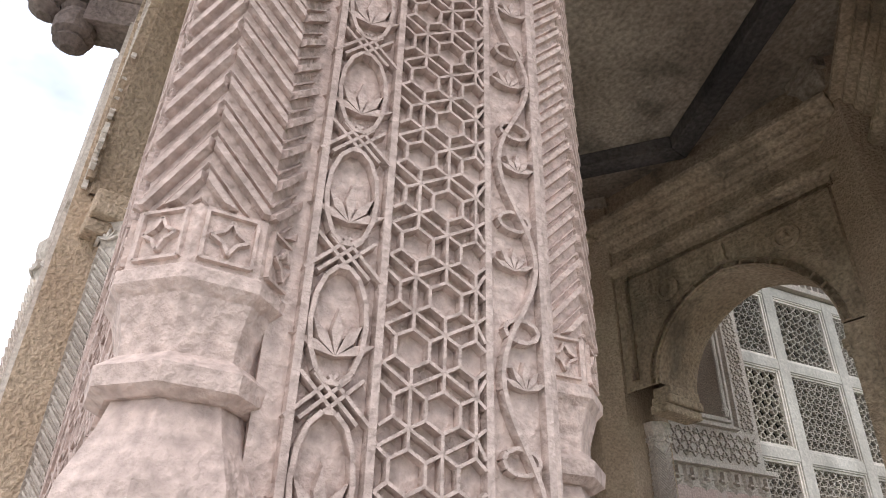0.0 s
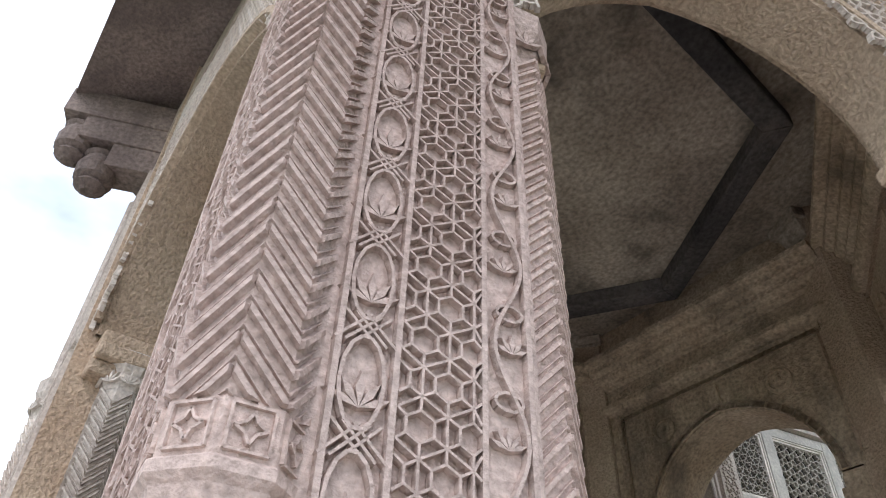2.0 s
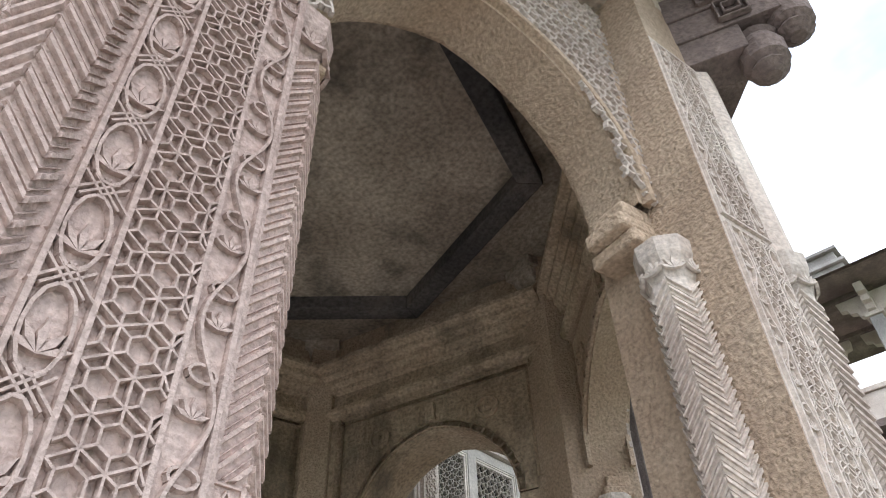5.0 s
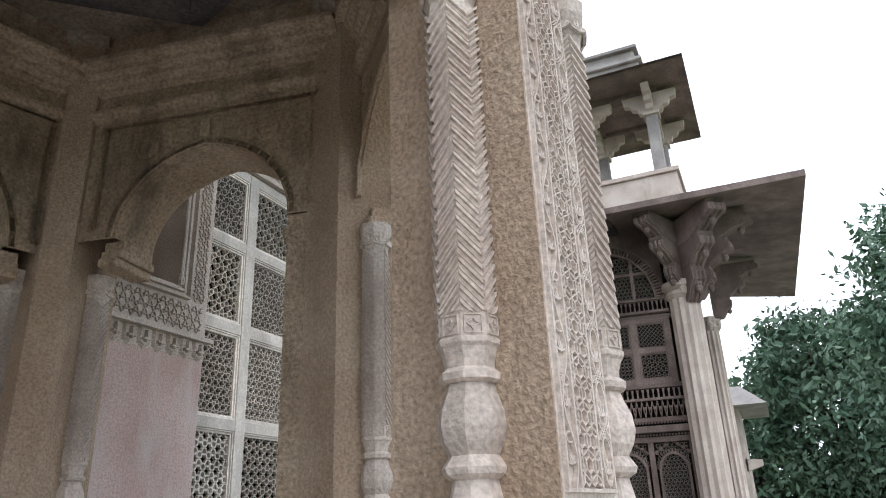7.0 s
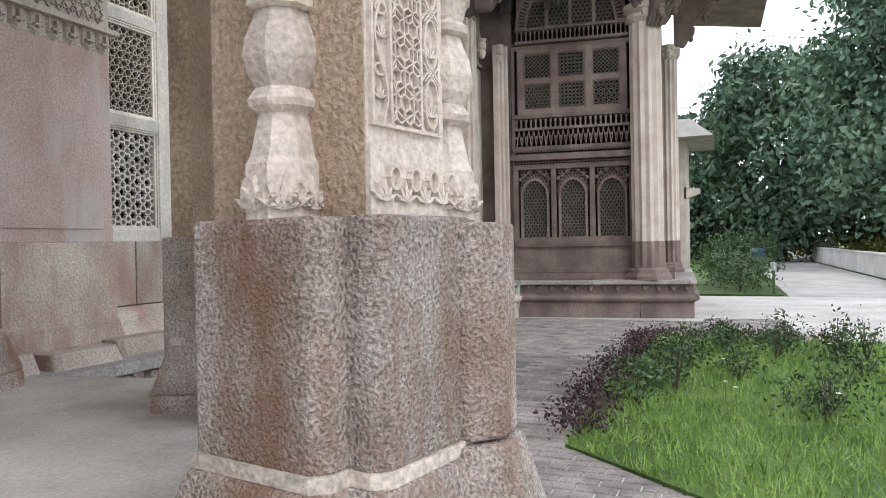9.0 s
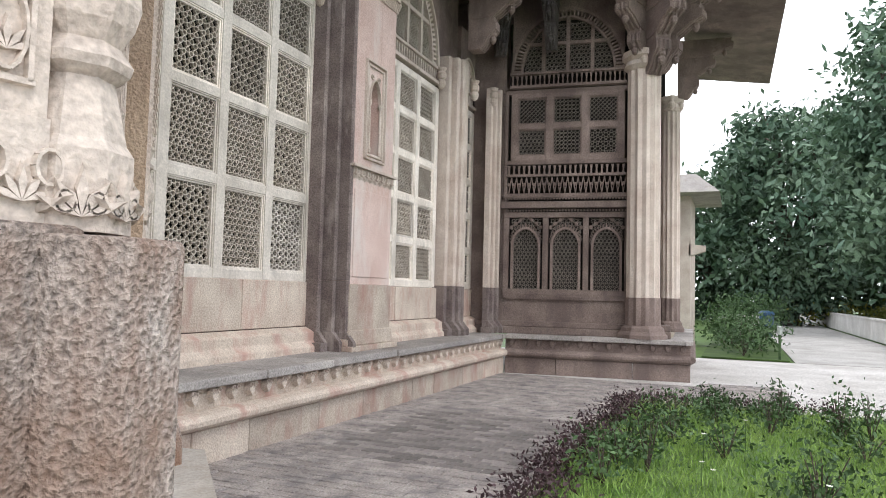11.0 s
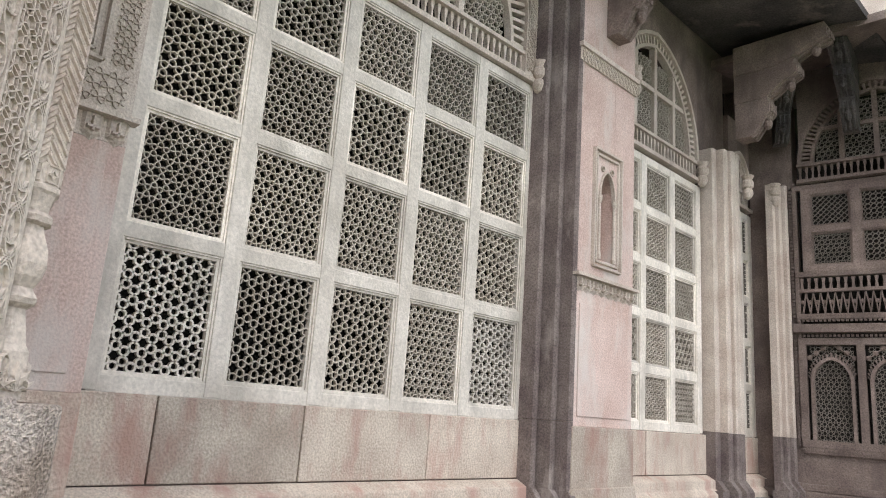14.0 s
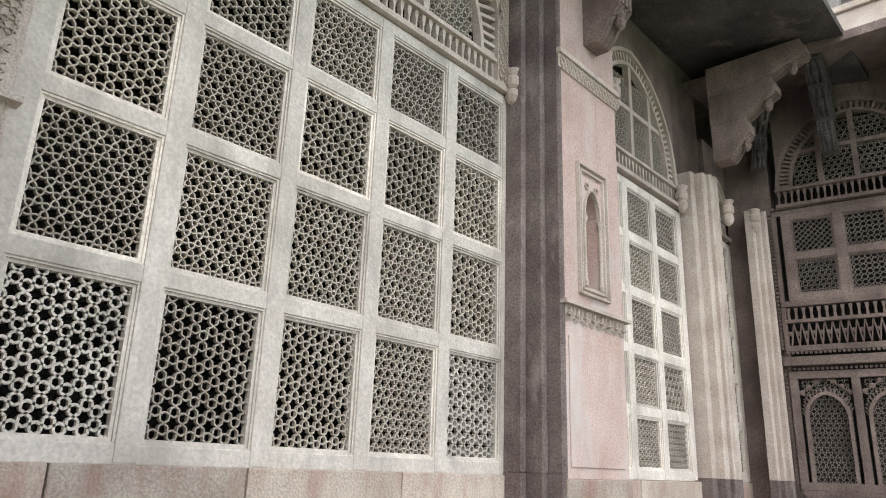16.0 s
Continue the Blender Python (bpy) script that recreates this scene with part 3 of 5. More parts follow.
    if ornate:
        for q, (lo, hi) in enumerate(((n0 - 0.24, n0 - 0.04), (n0 + 0.0, n1 + 0.1))):
            if q == 0:
                for p in star_net(y1 - y0 - 0.1, 0.2, 0.045, 0.8):
                    add_strip(bm, (p[0][0] + y0 + 0.05, p[0][1] + lo), (p[1][0] + y0 + 0.05, p[1][1] + lo), 0.009, 0, 0.012, m)
            else:
                for off in (y1 - 0.16, y0 + 0.04):
                    for p in star_net(0.12, hi - lo, 0.035, 0.9):
                        add_strip(bm, (p[0][0] + off, p[0][1] + lo), (p[1][0] + off, p[1][1] + lo), 0.008, 0, 0.012, m)
    part("niche_frame", bm, PALE, t, "carved frame round a pointed niche")
    bm = bmesh.new()
    add_box(bm, y0 - 0.03, y1 + 0.03, 5.22, 5.27, -x, 0.05, m)
    add_box(bm, y0 - 0.02, y1 + 0.02, 5.08, 5.22, -x, 0.02, m)
    for p in star_net(y1 - y0, 0.13, 0.04, 0.8):
        add_strip(bm, (p[0][0] + y0, p[0][1] + 5.085), (p[1][0] + y0, p[1][1] + 5.085), 0.01, 0.02, 0.035, m)
    part("cornice_band", bm, PALE, t)
    return t


niche_pier("pier_niche_1", "sandstone wall pier with a carved niche above a petal frieze", 0.30, 1.36, 0.49, 2.86, False)
niche_pier("pier_niche_2", "pink sandstone pier with an ornate framed niche above a frieze", -4.9, -3.86, 0.40, 2.93, True)


kerb = thing("kerb", "broken reddish kerb stones at the foot of the niche pier", "kerb", "", "structure")
for y0, y1, x1, z1 in ((-5.25, -4.62, 0.66, 0.80), (-4.60, -4.05, 0.72, 0.775), (-4.03, -3.45, 0.64, 0.79)):
    bm = bmesh.new()
    add_prism(bm, [(0.42, y0), (x1 - 0.03, y0), (x1, y0 + 0.05), (x1 + 0.02, y1 - 0.06), (x1 - 0.05, y1), (0.42, y1)], 0.66, z1, EYE4, True,
              [(0.42, y0), (x1 - 0.08, y0 + 0.02), (x1 - 0.05, y0 + 0.06), (x1 - 0.03, y1 - 0.08), (x1 - 0.10, y1 - 0.02), (0.42, y1)])
    part("kerb_stone", bm, WALLST, kerb, "", 0.012)


def flutes(name, label, y0, y1, x, mat, low, z1, steps, xb=0.0):
    """Stepped pilaster of several vertical ribs with a spreading foot."""
    t = thing(name, label, "pilaster", "", "structure")
    k = len(steps)
    d = (y1 - y0) / k
    for lo, hi, mt, nm in ((0.90, 1.50, low, "lower_shaft"), (1.50, z1, mat, "shaft")):
        for i, s in enumerate(steps):
            bm = bmesh.new()
            o = rect(0, x * s, y0 + d * i + 0.002, y0 + d * (i + 1) - 0.002)
            c = 0.018
            o = [(xb, o[0][1]), (x * s - c, o[0][1]), (x * s, o[0][1] + c), (x * s, o[2][1] - c), (x * s - c, o[2][1]), (xb, o[2][1])]
            add_prism(bm, o, lo, hi - 0.004)
            part(nm, bm, mt, t)
    bm = bmesh.new()
    for i, s in enumerate(steps):
        o = rect(xb, x * s, y0 + d * i, y0 + d * (i + 1) - 0.004)
        add_prism(bm, [(a + (0.10 if a > xb + 0.01 else 0), b + (-0.08 if i == 0 and b < y0 + 0.02 else 0)) for a, b in o], 0.676, 0.78)
        add_prism(bm, [(a + (0.10 if a > xb + 0.01 else 0), b) for a, b in o], 0.78, 0.90, EYE4, True, o)
    part("foot", bm, low, t, "dark spreading foot", 0.004)
    return t


flutes("pilaster_1", "dark stepped stone pilaster with vertical ribs", 0.12, 0.34, 0.52, DARK, DARK, 7.0, (0.42, 0.72, 0.98))
flutes("pilaster_2", "pale fluted pilaster with a dark foot", 3.98, 4.74, 0.36, PALE, DARK, 5.4, (0.55, 0.85, 1.0, 1.0, 0.85, 0.55))
flutes("pilaster_3", "pale fluted corner pilaster with a dark foot", 5.36, 5.60, 0.62, PALE, DARK, 5.2, (0.8, 0.9, 1.0), 0.38)


def corbel_ball(x, y, z, s=1.0):
    bm = bmesh.new()
    add_lathe(bm, [(0.01, -0.16), (0.05, -0.13), (0.075, -0.07), (0.07, -0.02), (0.05, 0.0), (0.08, 0.03), (0.085, 0.10), (0.06, 0.14), (0.09, 0.2)], 12, Matrix.Translation((x, y, z)) @ Matrix.Scale(s, 4))
    return tagged(finish("corbel", bm, PALE, 0, True), "carved hanging bud corbel under the window arch", "corbel", "bud corbels")


for c in ((0.10, 0.14, 4.90), (0.42, 1.48, 5.3), (0.10, 3.86, 4.95), (0.38, 4.72, 4.95), (0.1, 4.86, 4.9), (0.5, 5.42, 5.0)):
    corbel_ball(*c)
bm = bmesh.new()
add_box(bm, -0.06, 0.10, 4.9, 6.9, -0.02, 0.07, WALL)
for p in star_net(0.14, 1.9, 0.04, 0.8):
    add_strip(bm, (p[0][0] - 0.05, p[0][1] + 4.95), (p[1][0] - 0.05, p[1][1] + 4.95), 0.01, 0.07, 0.085, WALL)
tagged(finish("trim", bm, PALE, 0, True), "carved upright strip beside the lunette", "trim", "", "structure")


# ---- eaves and brackets ----
def bracket(x, y, z, heading, s=1.0, mat=None):
    """Stepped corbel of three S-curved tiers with ribbed noses and hanging drops; projects along heading."""
    a = radians(heading)
    m = Matrix(((math.cos(a), 0, -math.sin(a), x), (math.sin(a), 0, math.cos(a), y), (0, 1, 0, z), (0, 0, 0, 1)))
    t = thing("eave_bracket", "weathered serpentine stone bracket under the eave", "bracket", "eave brackets")
    for k, (reach, low, high) in enumerate(((0.38, -1.12, -0.66), (0.68, -0.70, -0.32), (1.0, -0.36, 0.0))):
        h = high - low
        o = [(0, high), (0, low)]
        for i in range(9):
            f = i / 8
            o.append((reach * (0.45 + 0.40 * f + 0.15 * math.sin(f * math.pi)), low + h * (0.10 * (1 - math.cos(f * math.tau)) + 0.42 * f)))
        o += [(reach, low + h * 0.55), (reach, low + h * 0.78), (reach * 0.94, low + h * 0.84), (reach * 0.98, high)]
        wd = 0.10 + 0.012 * k
        bm = bmesh.new()
        add_prism(bm, [(u * s, v * s) for u, v in o], -wd * s, wd * s, m)
        part("scroll", bm, mat or BROWN, t, "", 0.014)
        bm = bmesh.new()
        for w in (-0.6, 0.0, 0.6):
            for p, q in zip(o[2:12], o[3:13]):
                c0, c1 = m @ Vector((p[0] * s, p[1] * s, w * wd * s)), m @ Vector((q[0] * s, q[1] * s, w * wd * s))
                d = c1 - c0
                if d.length > 1e-4:
                    add_lathe(bm, [(0.022 * s, 0), (0.022 * s, d.length)], 6, Matrix.Translation(c0) @ d.to_track_quat("Z", "Y").to_matrix().to_4x4())
        part("rib", bm, mat or BROWN, t)
        bm = bmesh.new()
        add_lathe(bm, [(0.008, -0.12), (0.04, -0.09), (0.05, -0.05), (0.035, -0.02), (0.05, 0.0), (0.05, 0.05)], 8, m @ Matrix.Translation((reach * 0.86 * s, (low + h * 0.42) * s, 0)) @ Matrix.Rotation(-math.pi / 2, 4, "X") @ Matrix.Scale(s, 4))
        part("drop", bm, mat or BROWN, t)
    return t


def eave(name, label, poly_in, poly_out, z_in, z_out, thick, under, top=None):
    """Sloping stone eave: inner and outer outlines with equal numbers of corners, open strips between them."""
    t = thing(name, label, "eave", "", "structure")
    for i in range(len(poly_in) - 1):
        a, b, c, d = poly_in[i], poly_in[i + 1], poly_out[i + 1], poly_out[i]
        n = max(1, int((Vector(d) - Vector(c)).length / 0.9))
        for k in range(n):
            f0, f1 = k / n, (k + 1) / n
            lerp = lambda p, q, f: (p[0] + (q[0] - p[0]) * f, p[1] + (q[1] - p[1]) * f)
            p0, p1, q0, q1 = lerp(a, b, f0), lerp(a, b, f1), lerp(d, c, f0), lerp(d, c, f1)
            bm = bmesh.new()
            lo = [bm.verts.new((*p0, z_in)), bm.verts.new((*p1, z_in)), bm.verts.new((*q1, z_out)), bm.verts.new((*q0, z_out))]
            hi = [bm.verts.new((*p0, z_in + thick)), bm.verts.new((*p1, z_in + thick)), bm.verts.new((*q1, z_out + thick)), bm.verts.new((*q0, z_out + thick))]
            bm.faces.new(lo[::-1])
            bm.faces.new(hi)
            for e in range(4):
                bm.faces.new((lo[e], lo[(e + 1) % 4], hi[(e + 1) % 4], hi[e]))
            part("eave_slab", bm, under, t)
    return t


eave("roof_eave_wall", "near-black sloping stone eave along the tomb wall", [(-0.3, -7.7), (-0.3, 6.5)], [(2.1, -7.7), (2.1, 6.5)], 7.27, 6.92, 0.12, NEAR_BLACK)
eave("roof_eave_tower", "wide sloping stone eave round the tower", [(0.0, 6.3), (3.6, 6.6), (3.6, 12.5)], [(0.0, 4.41), (5.55, 4.5), (5.45, 12.5)], 7.15, 6.86, 0.12, BROWN)
for y in (0.9, 4.36):
    bracket(0.42, y, 6.95, 0, 1.25)
for y in (-4.4,):
    bracket(0.42, y, 6.95, 0, 1.25)

# ---- corner tower ----
TW = face_frame(0.733, 5.72, 0, -82.8)
tower = thing("wall_tower", "brown sandstone hexagonal corner tower", "tower", "", "structure")
bm = bmesh.new()
add_box(bm, -0.7, 2.7, 0.66, 1.40, -0.4, -0.02, TW)
add_box(bm, -0.7, -0.08, 1.40, 7.1, -0.4, -0.03, TW)
add_box(bm, 2.22, 2.7, 1.40, 7.1, -0.4, -0.03, TW)
add_box(bm, -0.7, 2.7, 6.65, 7.1, -0.39, -0.035, TW)
part("masonry", bm, BROWN, tower)
TS = face_frame(3.42, 6.1, 0, 8)
bm = bmesh.new()
add_box(bm, 0.1, 3.2, 0.66, 7.1, -0.4, -0.03, TS)
part("side_masonry", bm, BROWN, tower)
bm = bmesh.new()
add_box(bm, -0.7, 2.9, 0.676, 0.80, -0.3, 0.16, TW)
add_box(bm, -0.7, 2.9, 0.80, 0.90, -0.3, 0.08, TW)
add_box(bm, -0.05, 2.2, 1.30, 1.40, -0.3, 0.03, TW)
part("base_moulding", bm, BROWN, tower, "", 0.015)
# added back and roof hide the sky behind the tower screens, coloured as gloom
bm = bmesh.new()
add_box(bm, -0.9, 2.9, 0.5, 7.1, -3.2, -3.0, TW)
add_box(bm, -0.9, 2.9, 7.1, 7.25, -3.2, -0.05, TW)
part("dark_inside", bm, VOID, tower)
ledge("plinth_tower", "brown stone plinth of the tower with a petal frieze", face_frame(0.80, 5.70, 0, -83.0), 0.0, 3.14, 0.46, 0.675, BROWN, PETAL_DARK, SLAB)
ledge("plinth_side", "brown stone plinth turning the tower corner", face_frame(3.95, 5.66, 0, 3.0), 0.05, 5.0, 0.05, 0.675, BROWN, PETAL_DARK, SLAB)
# tower panes take the same shade-coloured lattice
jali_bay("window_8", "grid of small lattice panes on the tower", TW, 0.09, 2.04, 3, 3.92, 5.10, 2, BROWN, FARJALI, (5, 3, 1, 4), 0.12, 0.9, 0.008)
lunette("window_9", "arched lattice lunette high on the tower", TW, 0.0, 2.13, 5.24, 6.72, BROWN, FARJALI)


def beads(bm, m, p, q, step=0.055, s=0.016):
    n = int(math.hypot(q[0] - p[0], q[1] - p[1]) / step)
    for i in range(n):
        u, v = p[0] + (q[0] - p[0]) * (i + 0.5) / n, p[1] + (q[1] - p[1]) * (i + 0.5) / n
        add_box(bm, u - s, u + s, v - s, v + s, 0.0, 0.045, m)


arc = thing("window_10", "tower screen of three cusped arches with lattice", "window", "", "structure")
bm = bmesh.new()
for u in (-0.03, 0.70, 1.43, 2.16):
    add_box(bm, u - 0.05, u + 0.05, 1.44, 2.86, -0.06, 0.03, TW)
for v in (1.44, 2.86):
    add_box(bm, -0.08, 2.21, v - 0.05, v + 0.05, -0.06, 0.035, TW)
add_box(bm, -0.12, 2.25, 2.98, 3.10, -0.06, 0.11, TW)
for v in (3.22, 3.84, 5.17):
    add_box(bm, -0.08, 2.21, v - 0.04, v + 0.04, -0.06, 0.03, TW)
for u in (-0.06, 2.19):
    add_box(bm, u - 0.03, u + 0.03, 1.4, 5.2, -0.06, 0.02, TW)
part("window_frame", bm, BROWN, arc, "", 0.006)
bm = bmesh.new()
for v in (1.36, 2.94, 3.16, 5.24):
    beads(bm, TW, (-0.08, v), (2.21, v))
for u in (-0.115, 2.245):
    beads(bm, TW, (u, 1.4), (u, 2.9))
    beads(bm, TW, (u, 3.2), (u, 5.2))
part("bead_border", bm, BROWN, arc)
bm = bmesh.new()
for i in range(3):
    c = 0.335 + 0.73 * i
    ln = [(c + a, b) for a, b in arch_line(0.25, 2.30, 2.62, 9)]
    for p, q in zip(ln, ln[1:]):
        add_strip(bm, p, q, 0.045, -0.04, 0.04, TW, False)
        add_strip(bm, (p[0], p[1] + 0.0), (p[0] + (p[0] - c) * 0.2, p[1] + 0.08), 0.02, -0.03, 0.02, TW)
    for s in (-1, 1):
        add_box(bm, c + s * 0.25 - 0.022, c + s * 0.25 + 0.022, 1.49, 2.30, -0.04, 0.035, TW)
        for k in range(3):
            x0, y0 = c + s * (0.10 + 0.09 * k), 2.77 - 0.07 * k
            add_lathe(bm, [(0.001, 0.0), (0.038, 0.004), (0.03, 0.016), (0.001, 0.022)], 8, TW @ Matrix.Translation((x0, y0, -0.02)), 0, False)
            add_strip(bm, (x0, y0), (c, 2.83), 0.014, -0.03, 0.01, TW)
part("cusped_arch", bm, BROWN, arc)
bm = bmesh.new()
for i in range(23):
    u = 0.0 + i * 0.0945
    add_prism(bm, [(u - 0.02, 3.62), (u + 0.02, 3.62), (u + 0.012, 3.70), (u + 0.025, 3.78), (u - 0.025, 3.78), (u - 0.012, 3.70)], -0.03, 0.02, TW)
    add_lathe(bm, [(0.001, 0.0), (0.035, 0.004), (0.028, 0.016), (0.001, 0.022)], 8, TW @ Matrix.Translation((u, 3.43, -0.02)), 0, False)
    add_strip(bm, (u, 3.27), (u + 0.047, 3.57), 0.02, -0.03, 0.01, TW)
    add_strip(bm, (u + 0.094, 3.27), (u + 0.047, 3.57), 0.02, -0.03, 0.01, TW)
add_box(bm, -0.05, 2.18, 3.575, 3.62, -0.04, 0.03, TW)
part("flower_band", bm, BROWN, arc, "carved band of flowers and balusters")
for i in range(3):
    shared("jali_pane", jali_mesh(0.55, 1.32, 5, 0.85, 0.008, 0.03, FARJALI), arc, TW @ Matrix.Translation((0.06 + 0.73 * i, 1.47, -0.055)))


def pillar(name, label, x, y, r, z1, mat, low):
    """Fluted pillar with stepped foot and a capital."""
    t = thing(name, label, "pillar", "tower pillars")
    o = []
    for i in range(24):
        a = i * math.tau / 24
        o.append(((r if i % 2 else r * 0.88) * math.cos(a), (r if i % 2 else r * 0.88) * math.sin(a)))
    bm = bmesh.new()
    add_prism(bm, o, 1.38, z1, Matrix.Translation((x, y, 0)))
    part("shaft", bm, mat, t)
    bm = bmesh.new()
    add_prism(bm, [(u * 1.06, v * 1.06) for u, v in o], 0.90, 1.38, Matrix.Translation((x, y, 0)))
    add_lathe(bm, [(r * 1.55, 0.676), (r * 1.55, 0.74), (r * 1.35, 0.80), (r * 1.3, 0.86), (r * 1.1, 0.90)], 8, Matrix.Translation((x, y, 0)), math.pi / 8)
    part("foot", bm, low, t)
    bm = bmesh.new()
    add_lathe(bm, [(r, z1 - 0.02), (r * 1.25, z1 + 0.05), (r * 1.1, z1 + 0.14), (r * 1.35, z1 + 0.2), (r * 1.35, z1 + 0.3)], 12, Matrix.Translation((x, y, 0)))
    for a in (-83, -23):
        bb = radians(a)
        add_lathe(bm, [(0.02, -0.1), (0.06, -0.06), (0.075, 0.03), (0.05, 0.08), (0.08, 0.2)], 10, Matrix.Translation((x + r * 1.1 * math.cos(bb), y + r * 1.1 * math.sin(bb), z1 + 0.1)))
    part("capital", bm, mat, t, "capital with hanging buds")
    return t


pillar("pillar", "fluted tan sandstone pillar at the tower corner", 3.16, 5.92, 0.29, 5.42, PALE, BROWN)
pillar("pillar", "fluted tan sandstone pillar further round the tower", 3.36, 9.0, 0.2, 5.42, PALE, BROWN)
bracket(3.2, 5.9, 6.9, -53, 1.45, BROWN)
bracket(3.2, 5.9, 6.9, -113, 1.25, BROWN)
bracket(3.25, 6.0, 6.9, -10, 1.35, BROWN)
bracket(1.55, 5.6, 6.95, -83, 1.0, NEAR_BLACK)
bracket(0.55, 5.55, 6.95, -60, 1.0, NEAR_BLACK)
bracket(3.5, 8.9, 6.9, 5, 1.1, BROWN)

# ---- roof kiosk above the tower ----
kiosk = thing("roof_kiosk", "small open stone kiosk with a stepped parapet on the tower roof", "kiosk")
bm = bmesh.new()
add_box(bm, 1.4, 3.45, 5.6, 7.8, 7.2, 7.98)
part("plinth_block", bm, PALE, kiosk, "pale stained plinth", 0.02)
bm = bmesh.new()
add_box(bm, 1.35, 3.5, 5.55, 7.85, 7.98, 8.08)
part("plinth_coping", bm, PALE, kiosk, "", 0.015)
for px, py in ((3.12, 5.95), (1.75, 5.95), (3.12, 7.45), (1.75, 7.45)):
    bm = bmesh.new()
    add_box(bm, px - 0.12, px + 0.12, py - 0.12, py + 0.12, 8.08, 9.5)
    part("post", bm, SLAB, kiosk, "blue-grey stained square post", 0.02)
    bm = bmesh.new()
    add_box(bm, px - 0.17, px + 0.17, py - 0.17, py + 0.17, 9.5, 9.62)
    for dx, dy in ((1, 0), (-1, 0), (0, 1), (0, -1)):
        add_prism(bm, [(0.1, 9.55), (0.24, 9.60), (0.27, 9.70), (0.38, 9.73), (0.42, 9.83), (0.54, 9.86), (0.57, 10.05), (0.0, 10.05)], -0.08, 0.08,
                  Matrix(((dx, 0, -dy, px), (dy, 0, dx, py), (0, 1, 0, 0), (0, 0, 0, 1))))
    part("post_bracket", bm, PALE, kiosk, "carved four-armed bracket capital", 0.01)
bm = bmesh.new()
for x0, x1, y0, y1 in ((1.55, 3.3, 5.8, 6.1), (1.55, 3.3, 7.3, 7.6), (1.6, 1.9, 6.1, 7.3), (2.97, 3.27, 6.1, 7.3)):
    add_box(bm, x0, x1, y0, y1, 10.05, 10.32)
part("lintel", bm, BROWN, kiosk)
bm = bmesh.new()
add_prism(bm, rect(0.75, 3.97, 4.85, 8.5), 10.08, 10.34, EYE4, False, rect(1.35, 3.35, 5.5, 7.9))
add_prism(bm, rect(0.75, 3.97, 4.85, 8.5), 10.14, 10.42, EYE4, True, rect(1.35, 3.35, 5.5, 7.9))
part("kiosk_eave", bm, BROWN, kiosk, "sloping brown stone eave")
for x0, x1, y0, y1, z0, z1 in ((1.45, 3.2, 5.55, 7.85, 10.42, 10.50), (1.6, 3.05, 5.7, 7.7, 10.50, 10.80), (1.5, 3.13, 5.6, 7.8, 10.80, 10.88), (1.65, 2.98, 5.75, 7.65, 10.88, 11.16), (1.55, 3.06, 5.65, 7.75, 11.16, 11.24)):
    bm = bmesh.new()
    add_box(bm, x0, x1, y0, y1, z0, z1)
    part("parapet_course", bm, SLAB, kiosk, "grey stained parapet course", 0.015)

# far pavilion eave seen past the tower pillar
far = thing("far_pavilion", "distant grey stone porch with a sloping eave", "pavilion")
bm = bmesh.new()
add_prism(bm, rect(2.2, 4.25, 13.8, 17.5), 4.35, 4.95, EYE4, True, rect(2.5, 3.6, 14.4, 17))
part("roof", bm, SLAB, far)
bm = bmesh.new()
add_box(bm, 2.4, 3.45, 14.6, 17, 0, 4.4)
part("body", bm, PALE, far)
bm = bmesh.new()
add_prism(bm, [(0, 2.6), (0.45, 2.75), (0.45, 2.9), (0, 2.95)], -0.2, 0.2, Matrix(((1, 0, 0, 3.4), (0, 0, 1, 14.8), (0, 1, 0, 0), (0, 0, 0, 1))))
part("corbel", bm, PALE, far)


# ---- open hexagonal porch ----
VERT = {"a": (3.415, -8.055), "b": (3.90, -6.205), "c": (2.44, -4.70), "d": (0.42, -5.10), "e": (-0.12, -7.1), "f": (1.42, -8.43)}
FLOOR_Z, PED0, PED1 = 0.68, 0.99, 1.462


def oval(cx, cy, rx, ry, n=12):
    return [(cx + rx * math.cos(i * math.tau / n), cy + ry * math.sin(i * math.tau / n)) for i in range(n + 1)]


def lily(bm, m, x, y, s, w):
    """Small carved flower of five pointed petals."""
    for a in (-1.15, -0.6, 0.0, 0.6, 1.15):
        r = s * (1.0 if abs(a) < 0.1 else 0.9)
        tip = (x + r * math.sin(a), y + r * math.cos(a))
        mid = (x + r * 0.55 * math.sin(a - 0.22), y + r * 0.55 * math.cos(a - 0.22))
        mid2 = (x + r * 0.55 * math.sin(a + 0.22), y + r * 0.55 * math.cos(a + 0.22))
        add_prism(bm, [(x, y), mid2, tip, mid], w, w + 0.010, m, True, [(x + (p[0] - x) * 0.85, y + (p[1] - y) * 0.85) for p in ((x, y), mid2, tip, mid)])


